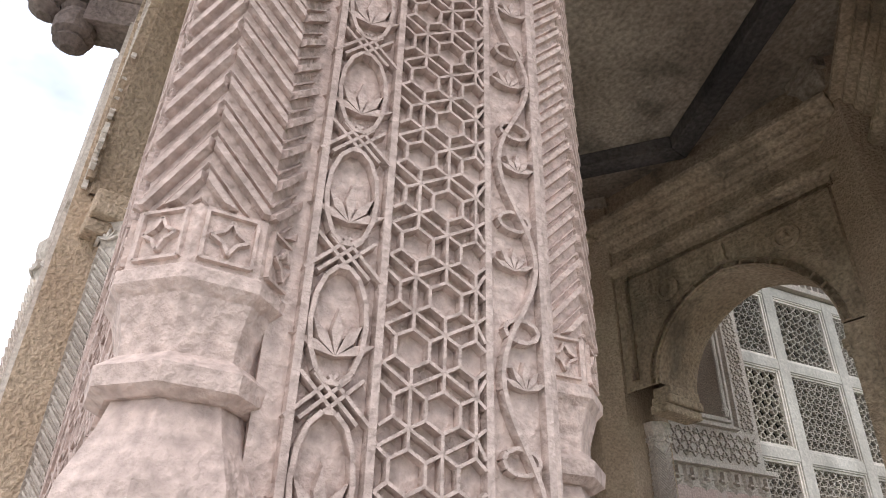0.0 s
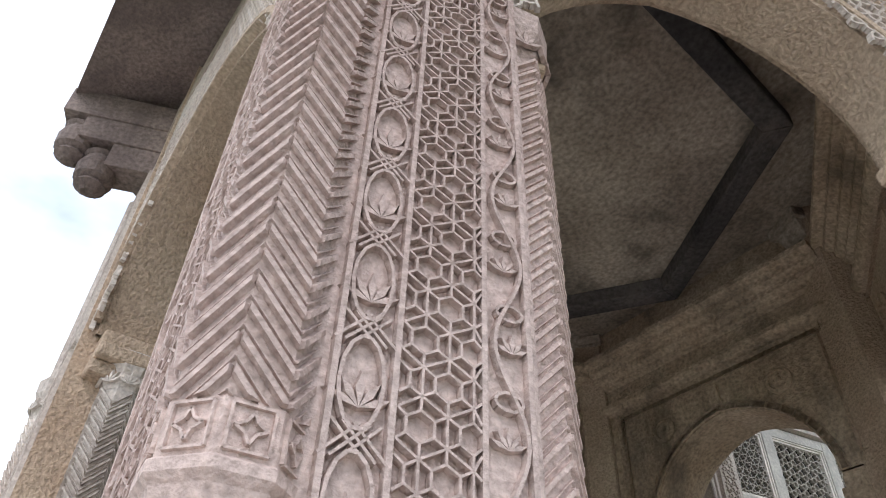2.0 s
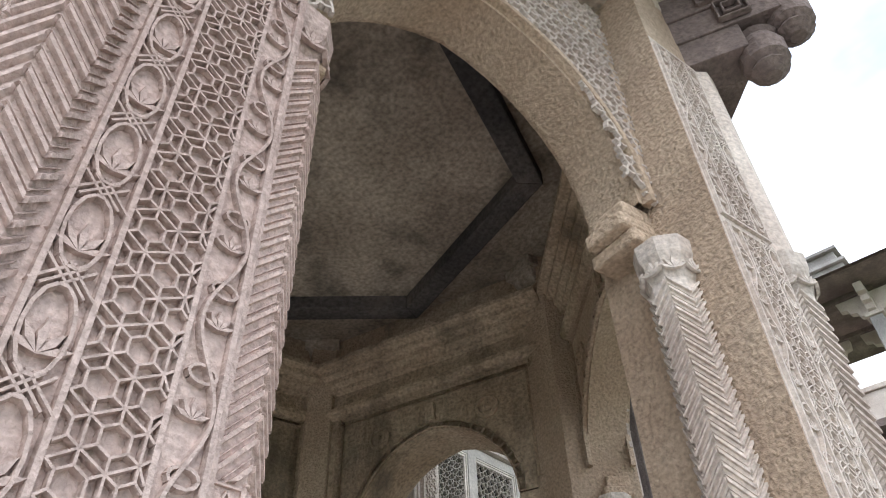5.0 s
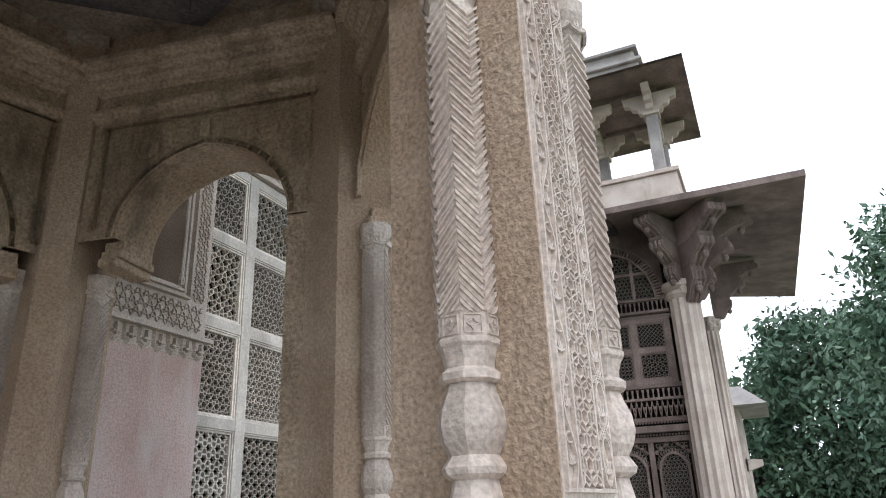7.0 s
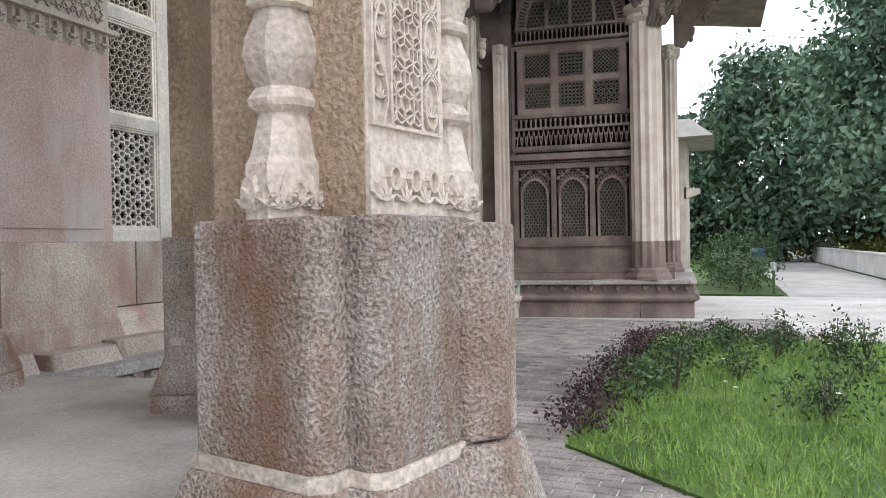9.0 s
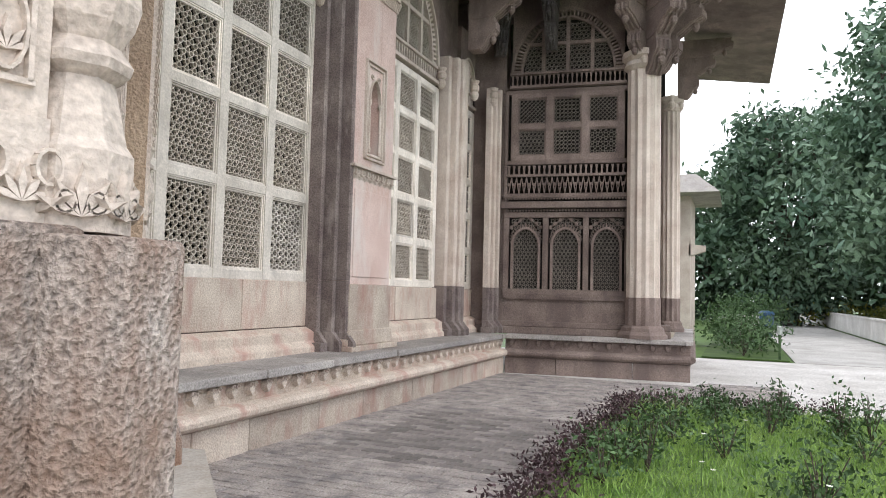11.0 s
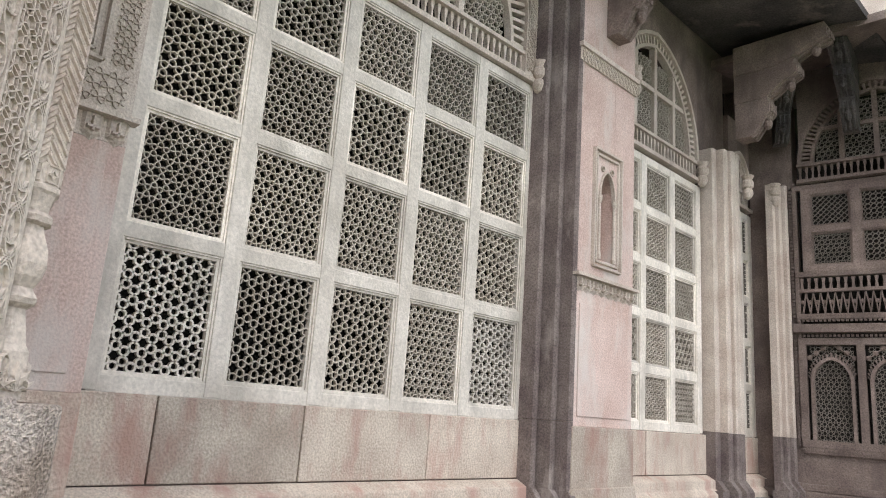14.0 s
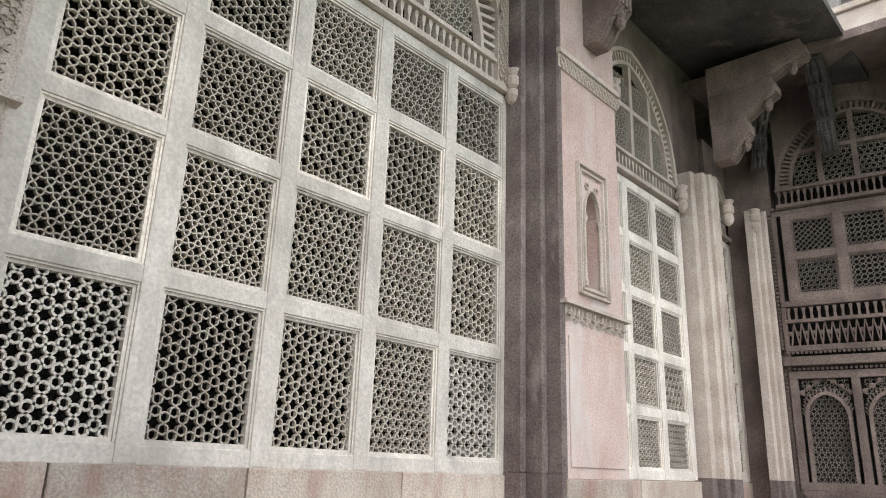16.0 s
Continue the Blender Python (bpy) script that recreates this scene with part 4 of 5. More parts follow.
def carved_panel(m, u0, u1, v0, v1):
    """Relief panel: flower ovals with knots, a honeycomb of hexagons, and a winding vine."""
    bm = bmesh.new()
    w = u1 - u0
    sgn = 1 if w > 0 else -1
    w = abs(w)
    f = (lambda x: u0 + sgn * x)
    S = lambda p, q, wd, d0, d1: add_strip(bm, (f(p[0]), p[1]), (f(q[0]), q[1]), wd, d0, d1, m)
    c1, c2 = w * 0.27, w * 0.70
    for x in (0.006, c1, c2, w - 0.006):
        S((x, v0), (x, v1), 0.011, -0.004, 0.012)
    for v in (v0, v1):
        S((0, v), (w, v), 0.012, -0.004, 0.012)
    # vine column
    cx, amp, pitch = c1 * 0.5, c1 * 0.30, 0.115
    k = int((v1 - v0) / pitch)
    prev = None
    for i in range(k * 8 + 1):
        v = v0 + (v1 - v0) * i / (k * 8)
        p = (cx + amp * math.sin((v - v0) / pitch * math.pi), v)
        if prev:
            S(prev, p, 0.007, -0.004, 0.013)
        prev = p
    for i in range(k):
        v = v0 + (i + 0.5) * pitch
        s = -1 if i % 2 else 1
        lily(bm, m, f(cx - s * amp * 0.2), v - 0.01, 0.030, 0.001)
        pts = oval(cx - s * amp * 0.1, v + 0.045, 0.017, 0.011, 10)
        for p, q in zip(pts, pts[1:]):
            S(p, q, 0.006, -0.004, 0.011)
    # honeycomb column
    hw = c2 - c1
    r = hw / 3.0
    ri = r * 0.52
    bar = 0.0046
    rows = int((v1 - v0) / (1.5 * r)) + 1
    for j in range(rows):
        for i in range(-1, 4):
            x, y = c1 + (i + 0.5 * (j % 2)) * r * 1.732 + r * 0.4, v0 + j * 1.5 * r
            for q in range(6):
                a0, a1 = math.pi / 6 + q * math.pi / 3, math.pi / 6 + (q + 1) * math.pi / 3
                segs = [((x + ri * math.cos(a0), y + ri * math.sin(a0)), (x + ri * math.cos(a1), y + ri * math.sin(a1))),
                        ((x + ri * math.cos(a0), y + ri * math.sin(a0)), (x + r * math.cos(a0), y + r * math.sin(a0)))]
                if q < 3:
                    segs.append(((x + r * math.cos(a0), y + r * math.sin(a0)), (x + r * math.cos(a1), y + r * math.sin(a1))))
                for p, e in segs:
                    if all(c1 + 0.004 < g[0] < c2 - 0.004 and v0 < g[1] < v1 for g in (p, e)):
                        S(p, e, bar, -0.004, 0.0125)
                    elif any(c1 + 0.004 < g[0] < c2 - 0.004 for g in (p, e)) and all(v0 < g[1] < v1 for g in (p, e)):
                        cl = lambda g: (min(max(g[0], c1 + 0.004), c2 - 0.004), g[1])
                        S(cl(p), cl(e), bar, -0.004, 0.0125)
    # oval and knot column
    cx, half = (c2 + w) / 2, (w - c2) / 2
    pitch = 0.122
    k = int((v1 - v0) / pitch)
    for i in range(k):
        v = v0 + (i + 0.5) * (v1 - v0) / k
        pts = oval(cx, v, half * 0.66, pitch * 0.42, 14)
        for p, q in zip(pts, pts[1:]):
            S(p, q, 0.0065, -0.004, 0.013)
        lily(bm, m, f(cx), v - 0.028, 0.046, 0.001)
        kv = v + pitch * 0.5
        for o in (-0.011, 0.0, 0.011):
            S((cx - 0.022 + o, kv - 0.018), (cx + 0.014 + o, kv + 0.018), 0.005, -0.004, 0.0125)
            S((cx + 0.022 + o, kv - 0.018), (cx - 0.014 + o, kv + 0.018), 0.005, -0.004, 0.0125)
    return bm


def shaft_mesh(r, z0, z1, turn, mat):
    """Eight-sided shaft with zigzag ridges."""
    bm = bmesh.new()
    add_lathe(bm, [(r, z0), (r * 0.96, z1)], 8, EYE4, turn)
    apo, side = r * math.cos(math.pi / 8), r * 2 * math.sin(math.pi / 8)
    pitch = 0.0165
    rise = side * 1.05
    for i in range(8):
        a = turn + (i + 0.5) * math.tau / 8
        fm = face_frame(apo * 0.985 * math.cos(a), apo * 0.985 * math.sin(a), 0, math.degrees(a))
        up = i % 2 == 1
        k = int((z1 - z0 + rise) / pitch)
        for j in range(k):
            v = z0 - rise + j * pitch
            y0, y1 = (v, v + rise) if up else (v + rise, v)
            wd = 0.0122 if j % 2 else 0.006
            high = 0.0085 if j % 2 else 0.0045
            lo = [(-side / 2, y0), (side / 2, y1), (side / 2, y1 + wd), (-side / 2, y0 + wd)]
            cut = []
            for p, q in zip(lo, lo[1:] + lo[:1]):
                if p[1] >= z0:
                    cut.append(p)
                if (p[1] >= z0) != (q[1] >= z0):
                    f = (z0 - p[1]) / (q[1] - p[1])
                    cut.append((p[0] + f * (q[0] - p[0]), z0))
            if len(cut) < 3 or max(p[1] for p in cut) > z1 or max(p[1] for p in cut) - z0 < 0.004:
                continue
            mv = sum(p[1] for p in cut) / len(cut)
            tops = [(p[0], p[1] + (0.002 if p[1] < lo[0][1] + (lo[1][1] - lo[0][1]) * (p[0] + side / 2) / side + wd / 2 else -0.002)) for p in cut]
            add_prism(bm, cut, -0.003, high, fm, True, tops)
    bmesh.ops.recalc_face_normals(bm, faces=bm.faces)
    me = bpy.data.meshes.new("zigzag_shaft")
    bm.to_mesh(me)
    bm.free()
    me.materials.append(mat)
    return me


def colonnette(parent, x, y, heading, r, mat, meshes, top=2.86):
    """Engaged eight-sided colonnette: leaf base, pot, rings, carved band, zigzag shaft and capital."""
    m = Matrix.Translation((x, y, 0)) @ Matrix.Rotation(radians(heading), 4, "Z")
    tn = math.pi / 8
    key = (r, mat.name, top)
    if key not in meshes:
        bm = bmesh.new()
        add_lathe(bm, [(r * 1.15, PED1 - 0.005), (r * 1.15, PED1 + 0.10), (r * 1.0, PED1 + 0.115), (r * 0.72, PED1 + 0.20)], 8, EYE4, tn)
        for i in range(8):
            a = tn + (i + 0.5) * math.tau / 8
            fm = face_frame(r * 1.06 * math.cos(a), r * 1.06 * math.sin(a), 0, math.degrees(a))
            lily(bm, fm, 0, PED1 + 0.012, 0.07, 0.0)
            for s in (-1, 1):
                pts = oval(s * 0.018, PED1 + 0.03, 0.012, 0.014, 8)
                for p, q in zip(pts, pts[1:]):
                    add_strip(bm, p, q, 0.005, 0, 0.01, fm)
        b0 = bm
        b1 = bmesh.new()
        add_lathe(b1, [(r * 0.72, 1.66), (r * 1.0, 1.672), (r * 1.06, 1.685), (r * 0.85, 1.705), (r * 0.80, 1.71)], 8, EYE4, tn)
        add_lathe(b1, [(r * 0.85, 1.858), (r * 1.02, 1.864), (r * 1.05, 1.878), (r * 0.84, 1.89)], 8, EYE4, tn)
        b2 = bmesh.new()
        add_lathe(b2, [(r * 0.80, 1.708), (r * 1.04, 1.735), (r * 1.16, 1.765), (r * 1.10, 1.80), (r * 0.86, 1.838), (r * 0.76, 1.862)], 8, EYE4, tn)
        b3 = bmesh.new()
        add_lathe(b3, [(r * 0.82, 1.885), (r * 0.85, 1.905), (r * 0.98, 1.932), (r * 1.09, 1.94), (r * 1.10, 1.95), (r * 1.02, 1.954), (r * 1.02, 2.004), (r, 2.006)], 8, EYE4, tn)
        apo, side = r * 1.02 * math.cos(math.pi / 8), r * 1.02 * 2 * math.sin(math.pi / 8)
        for i in range(8):
            a = tn + (i + 0.5) * math.tau / 8
            fm = face_frame(apo * math.cos(a), apo * math.sin(a), 0, math.degrees(a))
            h = side * 0.36
            for p, q in (((-h, 1.959), (h, 1.959)), ((h, 1.959), (h, 2.0)), ((h, 2.0), (-h, 2.0)), ((-h, 2.0), (-h, 1.959))):
                add_strip(b3, p, q, 0.004, -0.002, 0.004, fm)
            for k in range(4):
                c, d = k * math.pi / 2, (k + 1) * math.pi / 2
                R, z = side * 0.27, 1.9795
                p, q = (R * math.cos(c), z + R * math.sin(c)), (R * math.cos(d), z + R * math.sin(d))
                e = (R * 0.35 * (math.cos(c) + math.cos(d)), z + R * 0.35 * (math.sin(c) + math.sin(d)))
                add_strip(b3, p, e, 0.0045, -0.002, 0.005, fm)
                add_strip(b3, e, q, 0.0045, -0.002, 0.005, fm)
        b5 = bmesh.new()
        add_lathe(b5, [(r * 0.96, top - 0.005), (r * 1.2, top + 0.03), (r * 1.05, top + 0.05), (r * 1.25, top + 0.08), (r * 1.3, top + 0.13)], 8, EYE4, tn)
        for i in range(8):
            a = tn + (i + 0.5) * math.tau / 8
            lily(b5, face_frame(r * 1.08 * math.cos(a), r * 1.08 * math.sin(a), 0, math.degrees(a)), 0, top + 0.01, 0.05, 0.0)
        got = []
        for nm, b in (("leaf_base", b0), ("ring", b1), ("pot", b2), ("carved_band", b3), ("capital", b5)):
            bmesh.ops.recalc_face_normals(b, faces=b.faces)
            me = bpy.data.meshes.new(nm)
            b.to_mesh(me)
            b.free()
            me.materials.append(mat)
            got.append((nm, me))
        got.append(("colonnette", shaft_mesh(r, 2.006, top, tn, mat)))
        meshes[key] = got
    shaft = shared("colonnette", meshes[key][-1][1], parent, m)
    for nm, me in meshes[key][:-1]:
        shared(nm, me, shaft, EYE4)


col_meshes = {}


def porch_pier(name, label, v, edges, mat, jamb_mat, top, r=0.07, proud=0.02, back=0.185, D=0.42):
    """A pier on a corner of the porch: carved panels on both outer faces, plain jambs, colonnettes, tooled pedestal."""
    t = thing(name, label, "pier", "porch piers", "structure")
    vx, vy = v
    V2 = Vector((vx, vy))
    info = []
    for phi, sg in edges:
        a = radians(phi)
        n, d = Vector((math.cos(a), math.sin(a))), Vector((-math.sin(a), math.cos(a))) * sg
        info.append((phi, sg, n, d))
    (p1, s1, n1, d1), (p2, s2, n2, d2) = info
    J = 0.335
    outline = [V2 + d1 * 0.09 - n1 * 0.01, V2 + d1 * J, V2 + d1 * J - n1 * D, V2 + d2 * J - n2 * D, V2 + d2 * J, V2 + d2 * 0.09 - n2 * 0.01]
    bm = bmesh.new()
    add_prism(bm, [tuple(p) for p in outline], PED1 - 0.01, top)
    part("pier_core", bm, jamb_mat, t, "plain roughly tooled jamb")
    for phi, sg, n, d in info:
        m = face_frame(vx, vy, 0, phi)
        bm = bmesh.new()
        q = sorted((sg * 0.075, sg * 0.332))
        add_box(bm, q[0], q[1], PED1 + 0.0, PED1 + 0.13, -0.05, 0.012, m)
        for k in range(4):
            cx = q[0] + (k + 0.5) * (q[1] - q[0]) / 4
            lily(bm, m, cx, PED1 + 0.025, 0.05, 0.012)
            pts = oval(cx + 0.03, PED1 + 0.07, 0.016, 0.022, 10)
            for p, e in zip(pts, pts[1:]):
                add_strip(bm, p, e, 0.007, 0.01, 0.024, m)
        add_box(bm, q[0], q[1], PED1 + 0.13, 3.9, -0.05, 0.002, m)
        part("panel_ground", bm, mat, t)
        u0, u1 = (0.325, 0.095)
        bm = carved_panel(m, sg * u0, sg * u1, PED1 + 0.17, 2.98)
        part("carved_panel", bm, mat, t, "deeply carved panel of hexagons, vines and flowers")
        bm = carved_panel(m, sg * u0, sg * u1, 3.02, 3.86)
        part("carved_panel", bm, mat, t, "deeply carved panel of hexagons, vines and flowers")
        c = V2 + d * (J + proud) - n * back
        colonnette(t, c.x, c.y, math.degrees(math.atan2(d.y, d.x)), r, mat, col_meshes)
    bis = (n1 + n2).normalized()
    vc = V2 - bis * 0.045
    colonnette(t, vc.x, vc.y, math.degrees(math.atan2(bis.y, bis.x)), r, mat, col_meshes)
    # upper vertex shaft
    bm = bmesh.new()
    add_lathe(bm, [(r, 2.98), (r * 0.95, 3.9)], 8, Matrix.Translation((vc.x, vc.y, 0)), math.pi / 8)
    part("upper_shaft", bm, mat, t)
    # pedestal: panel blocks, jamb blocks and a corner block, over a spreading foot
    lift = 0.0
    for phi, sg, n, d in info:
        m = face_frame(vx, vy, 0, phi)
        for (a, b, w0, w1), nm in (((0.04, 0.36, -0.25, 0.05), "pedestal_block"), ((0.10, 0.435, -0.37, -0.03), "pedestal_jamb")):
            q = sorted((sg * a, sg * b))
            e = 0.03
            o = [(q[0], w0), (q[1], w0), (q[1], w1 - e), (q[1] - e * (1 if sg > 0 else 0.0), w1), (q[0] + e * (0.0 if sg > 0 else 1), w1), (q[0], w1 - e)]
            sw = m @ Matrix(((1, 0, 0, 0), (0, 0, 1, 0), (0, 1, 0, 0), (0, 0, 0, 1)))
            bm = bmesh.new()
            add_prism(bm, o, PED0, PED1 - lift, sw)
            part(nm, bm, GRANITE, t, "tooled grey-pink granite block", 0.012)
            cu, cw = (q[0] + q[1]) / 2, (w0 + w1) / 2
            bm = bmesh.new()
            wide = [(cu + (x - cu) * 1.10, cw + (y - cw) * 1.12) for x, y in o]
            wide2 = [(cu + (x - cu) * 1.42, cw + (y - cw) * 1.5) for x, y in o]
            add_prism(bm, wide2, FLOOR_Z - 0.02, FLOOR_Z + 0.09 - lift, sw)
            add_prism(bm, wide2, FLOOR_Z + 0.088 - lift, PED0 - 0.02, sw, True, wide)
            part("foot", bm, GRANITE, t, "spreading worn granite foot", 0.02)
            bm = bmesh.new()
            add_prism(bm, [(cu + (x - cu) * 1.04, cw + (y - cw) * 1.04) for x, y in o], PED0 - 0.022, PED0 + 0.006 + lift, sw)
            part("mortar_joint", bm, MORTAR, t)
            lift += 0.0025
    bm = bmesh.new()
    add_lathe(bm, [(0.115, PED0), (0.115, PED1 - 0.012)], 8, Matrix.Translation((vx, vy, 0)), math.pi / 8)
    add_lathe(bm, [(0.20, FLOOR_Z - 0.02), (0.20, FLOOR_Z + 0.09), (0.13, PED0 - 0.005)], 8, Matrix.Translation((vx, vy, 0)), math.pi / 8)
    part("pedestal_corner", bm, GRANITE, t, "", 0.01)
    return t


TOPZ = 4.72
pier_1 = porch_pier("pier_porch_1", "pink sandstone porch pier with richly carved panels", VERT["a"], ((-2, 1), (-81, -1)), PINK, PINK, TOPZ, 0.068, 0.045, 0.12)
pier_1.matrix_basis = Matrix.Translation((3.42, -7.97, 2.05)) @ Matrix.Scale(1.18, 4) @ Matrix.Translation((-3.42, 7.98, -1.99))
porch_pier("pier_porch_2", "tan sandstone porch pier on a tooled granite pedestal", VERT["b"], ((-12, -1), (45, 1)), PALE, TAN, TOPZ, 0.068)
porch_pier("pier_porch_3", "tan sandstone rear porch pier with colonnettes", VERT["c"], ((45, -1), (105, 1)), PALE, TAN, TOPZ, 0.064, 0.02, 0.15, 0.34)
porch_pier("pier_porch_4", "shaded porch pier near the tomb wall", VERT["d"], ((105, -1), (165, 1)), PALE, TAN, TOPZ, 0.068)
porch_pier("pier_porch_5", "sandstone porch pier beside the tomb wall", VERT["f"], ((-81, 1), (-131, -1)), PALE, TAN, TOPZ, 0.068)


def porch_arch(name, label, p, q, spring, apex, mat, carve, jamb=0.31, thick=0.37, fill=False, face=-0.03):
    """Arched wall between two porch corners, with imposts, an inner moulding, rosettes and cornice."""
    t = thing(name, label, "arch", "porch arches", "structure")
    P, Q = Vector(p), Vector(q)
    L = (Q - P).length
    d = (Q - P) / L
    c = (P + Q) / 2 - d * (0.09 if fill else 0.0)
    phi = math.degrees(math.atan2(d.y, d.x)) - 90
    m = face_frame(c.x, c.y, 0, phi)
    half = L / 2 - jamb
    bm = bmesh.new()
    arch_wall(bm, L - 0.30, spring, TOPZ - 0.004, half, spring + 0.003, apex, -thick, face, m)
    part("arch_wall", bm, mat, t)
    if fill:
        bm = bmesh.new()
        add_box(bm, -(L / 2 - 0.30), -half, PED1, spring - 0.004, -thick + 0.01, -0.04, m)
        part("jamb", bm, mat, t)
        bm = bmesh.new()
        add_box(bm, -(L / 2 - 0.30), -half + 0.03, FLOOR_Z + 0.1, PED1 - 0.002, -thick - 0.03, -0.02, m)
        part("jamb_pedestal", bm, GRANITE, t, "tooled pedestal under the jamb", 0.012)
        bm = bmesh.new()
        add_box(bm, -(L / 2 - 0.30), -half + 0.08, FLOOR_Z - 0.02, FLOOR_Z + 0.1, -thick - 0.09, 0.02, m)
        part("jamb_foot", bm, GRANITE, t, "", 0.03)
    if carve:
        bm = bmesh.new()
        arch_wall(bm, L - 0.62, spring + 0.002, 4.32, half * 1.04, spring + 0.01, apex + 0.05, face + 0.001, face + 0.014, m)
        part("spandrel_slab", bm, PALE, t, "pale facing slab of the spandrel")
    line = arch_line(half, spring, apex)
    bm = bmesh.new()
    for s in (-1, 1):
        for k, (a, b, e) in enumerate(((0.0, 0.05, 0.05 if carve else 0.02), (0.05, 0.10, 0.085 if carve else 0.04), (0.10, 0.16, 0.06 if carve else 0.025))):
            q0 = sorted((s * (half + 0.1), s * (half - e)))
            add_box(bm, q0[0], q0[1], spring - 0.16 + a, spring - 0.16 + b, -thick + 0.01 + 0.02 * k, face - 0.01 - 0.004 * k, m)
    part("impost", bm, mat, t, "moulded impost block", 0.01)
    bm = bmesh.new()
    out = [(u * 1.06, spring + (v - spring) * 1.05) for u, v in line]
    for a, b in zip(out, out[1:]):
        add_strip(bm, a, b, 0.035, -thick - 0.02, -thick, m, False)
        add_strip(bm, a, b, 0.035, face - 0.005, face + 0.032, m)
    add_box(bm, -0.03, 0.03, apex + 0.05, apex + 0.16, -thick - 0.03, -thick, m)
    fr = L / 2 - 0.36
    for a, b in (((-fr, spring + 0.05), (-fr, apex + 0.22)), ((-fr, apex + 0.22), (fr, apex + 0.22)), ((fr, apex + 0.22), (fr, spring + 0.05))):
        add_strip(bm, a, b, 0.05, -thick - 0.025, -thick, m)
        add_strip(bm, a, b, 0.035, face, face + 0.025, m)
    for s in (-1, 1):
        mm = m @ Matrix.Translation((s * half * 0.72, apex + 0.04, -thick)) @ Matrix.Rotation(math.pi, 4, "X")
        add_lathe(bm, [(0.075, 0), (0.075, 0.012), (0.055, 0.02), (0.05, 0.008), (0.02, 0.012), (0.012, 0.03)], 16, mm)
    part("moulding", bm, mat, t)
    if carve:
        bm = bmesh.new()
        for a, b in star_net(L - 0.66, 4.3 - spring, 0.043, 0.85):
            a, b = (a[0] - L / 2 + 0.33, a[1] + spring), (b[0] - L / 2 + 0.33, b[1] + spring)
            def outside(pt):
                h = min((v for u, v in out if abs(u - pt[0]) < 0.10), default=spring) if abs(pt[0]) < half else spring - 1
                return pt[1] > h + 0.06
            if outside(a) and outside(b):
                add_strip(bm, a, b, 0.012, face + 0.012, face + 0.028, m)
        part("carved_spandrel", bm, PALE, t, "carved foliage spandrel")
    # cornice inside
    bm = bmesh.new()
    sw = m @ Matrix(((0, 0, 1, 0), (0, 1, 0, 0), (1, 0, 0, 0), (0, 0, 0, 1)))
    ext = L / 2 - 0.22
    k = -thick
    add_prism(bm, [(k, 3.90), (k - 0.035, 3.915), (k - 0.05, 3.94), (k - 0.05, 3.97), (k, 3.985)], -ext, ext, sw)
    add_prism(bm, [(k + 0.01, 4.08), (k - 0.03, 4.10), (k - 0.03, 4.125), (k - 0.06, 4.15), (k - 0.06, 4.185), (k - 0.10, 4.20), (k - 0.10, 4.235), (k - 0.15, 4.25), (k - 0.15, 4.285), (k + 0.01, 4.285)], -ext, ext, sw)
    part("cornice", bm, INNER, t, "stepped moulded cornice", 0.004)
    return t


porch_arch("arch_front", "carved pointed arch between the porch piers", VERT["a"], VERT["b"], 3.18, 3.85, TAN, True, 0.40, 0.37, False, -0.17)
porch_arch("arch_side", "pointed arch on the garden side of the porch", VERT["b"], VERT["c"], 3.10, 3.65, TAN, True, 0.31, 0.22)
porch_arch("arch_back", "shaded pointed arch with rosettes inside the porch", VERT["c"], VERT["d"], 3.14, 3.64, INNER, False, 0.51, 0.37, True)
porch_arch("arch_left", "pointed arch of the porch", VERT["f"], VERT["a"], 3.05, 3.75, TAN, True, 0.36)
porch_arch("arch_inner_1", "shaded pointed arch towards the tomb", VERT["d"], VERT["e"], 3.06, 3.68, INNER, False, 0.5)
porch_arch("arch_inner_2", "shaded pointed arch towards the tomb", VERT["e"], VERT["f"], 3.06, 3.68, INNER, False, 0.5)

order = "abcdef"
cen = Vector((1.9, -6.7))
poly = [Vector(VERT[k]) for k in order]
def ring(f):
    return [tuple(cen + (p - cen) * f) for p in poly]
flat("floor", ring(1.16), 0.30, FLOOR_Z, FLOORM, "worn grey stone porch floor with cracked patches", "floor")
flat("floor_step", ring(1.28), -0.02, 0.30, FLOORM, "broad stone step round the porch", "step")
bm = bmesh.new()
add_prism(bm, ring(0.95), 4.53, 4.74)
tagged(finish("ceiling_porch", bm, CEIL, 0, True), "dark-blotched plaster porch ceiling with flaking patches", "ceiling", "", "structure")
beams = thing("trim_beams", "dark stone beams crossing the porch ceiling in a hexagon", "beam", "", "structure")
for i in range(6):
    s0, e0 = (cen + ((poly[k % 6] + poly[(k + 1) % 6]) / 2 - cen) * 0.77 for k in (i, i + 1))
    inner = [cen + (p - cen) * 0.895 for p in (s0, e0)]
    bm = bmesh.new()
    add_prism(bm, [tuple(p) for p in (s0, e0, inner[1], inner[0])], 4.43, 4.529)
    part("beam", bm, NEAR_BLACK, beams, "", 0.008)
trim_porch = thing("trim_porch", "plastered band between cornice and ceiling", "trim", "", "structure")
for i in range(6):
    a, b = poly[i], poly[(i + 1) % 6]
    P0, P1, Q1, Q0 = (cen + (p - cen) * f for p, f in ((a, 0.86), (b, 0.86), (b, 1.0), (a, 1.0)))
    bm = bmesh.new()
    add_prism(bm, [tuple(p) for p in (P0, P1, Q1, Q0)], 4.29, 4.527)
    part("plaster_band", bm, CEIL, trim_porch)
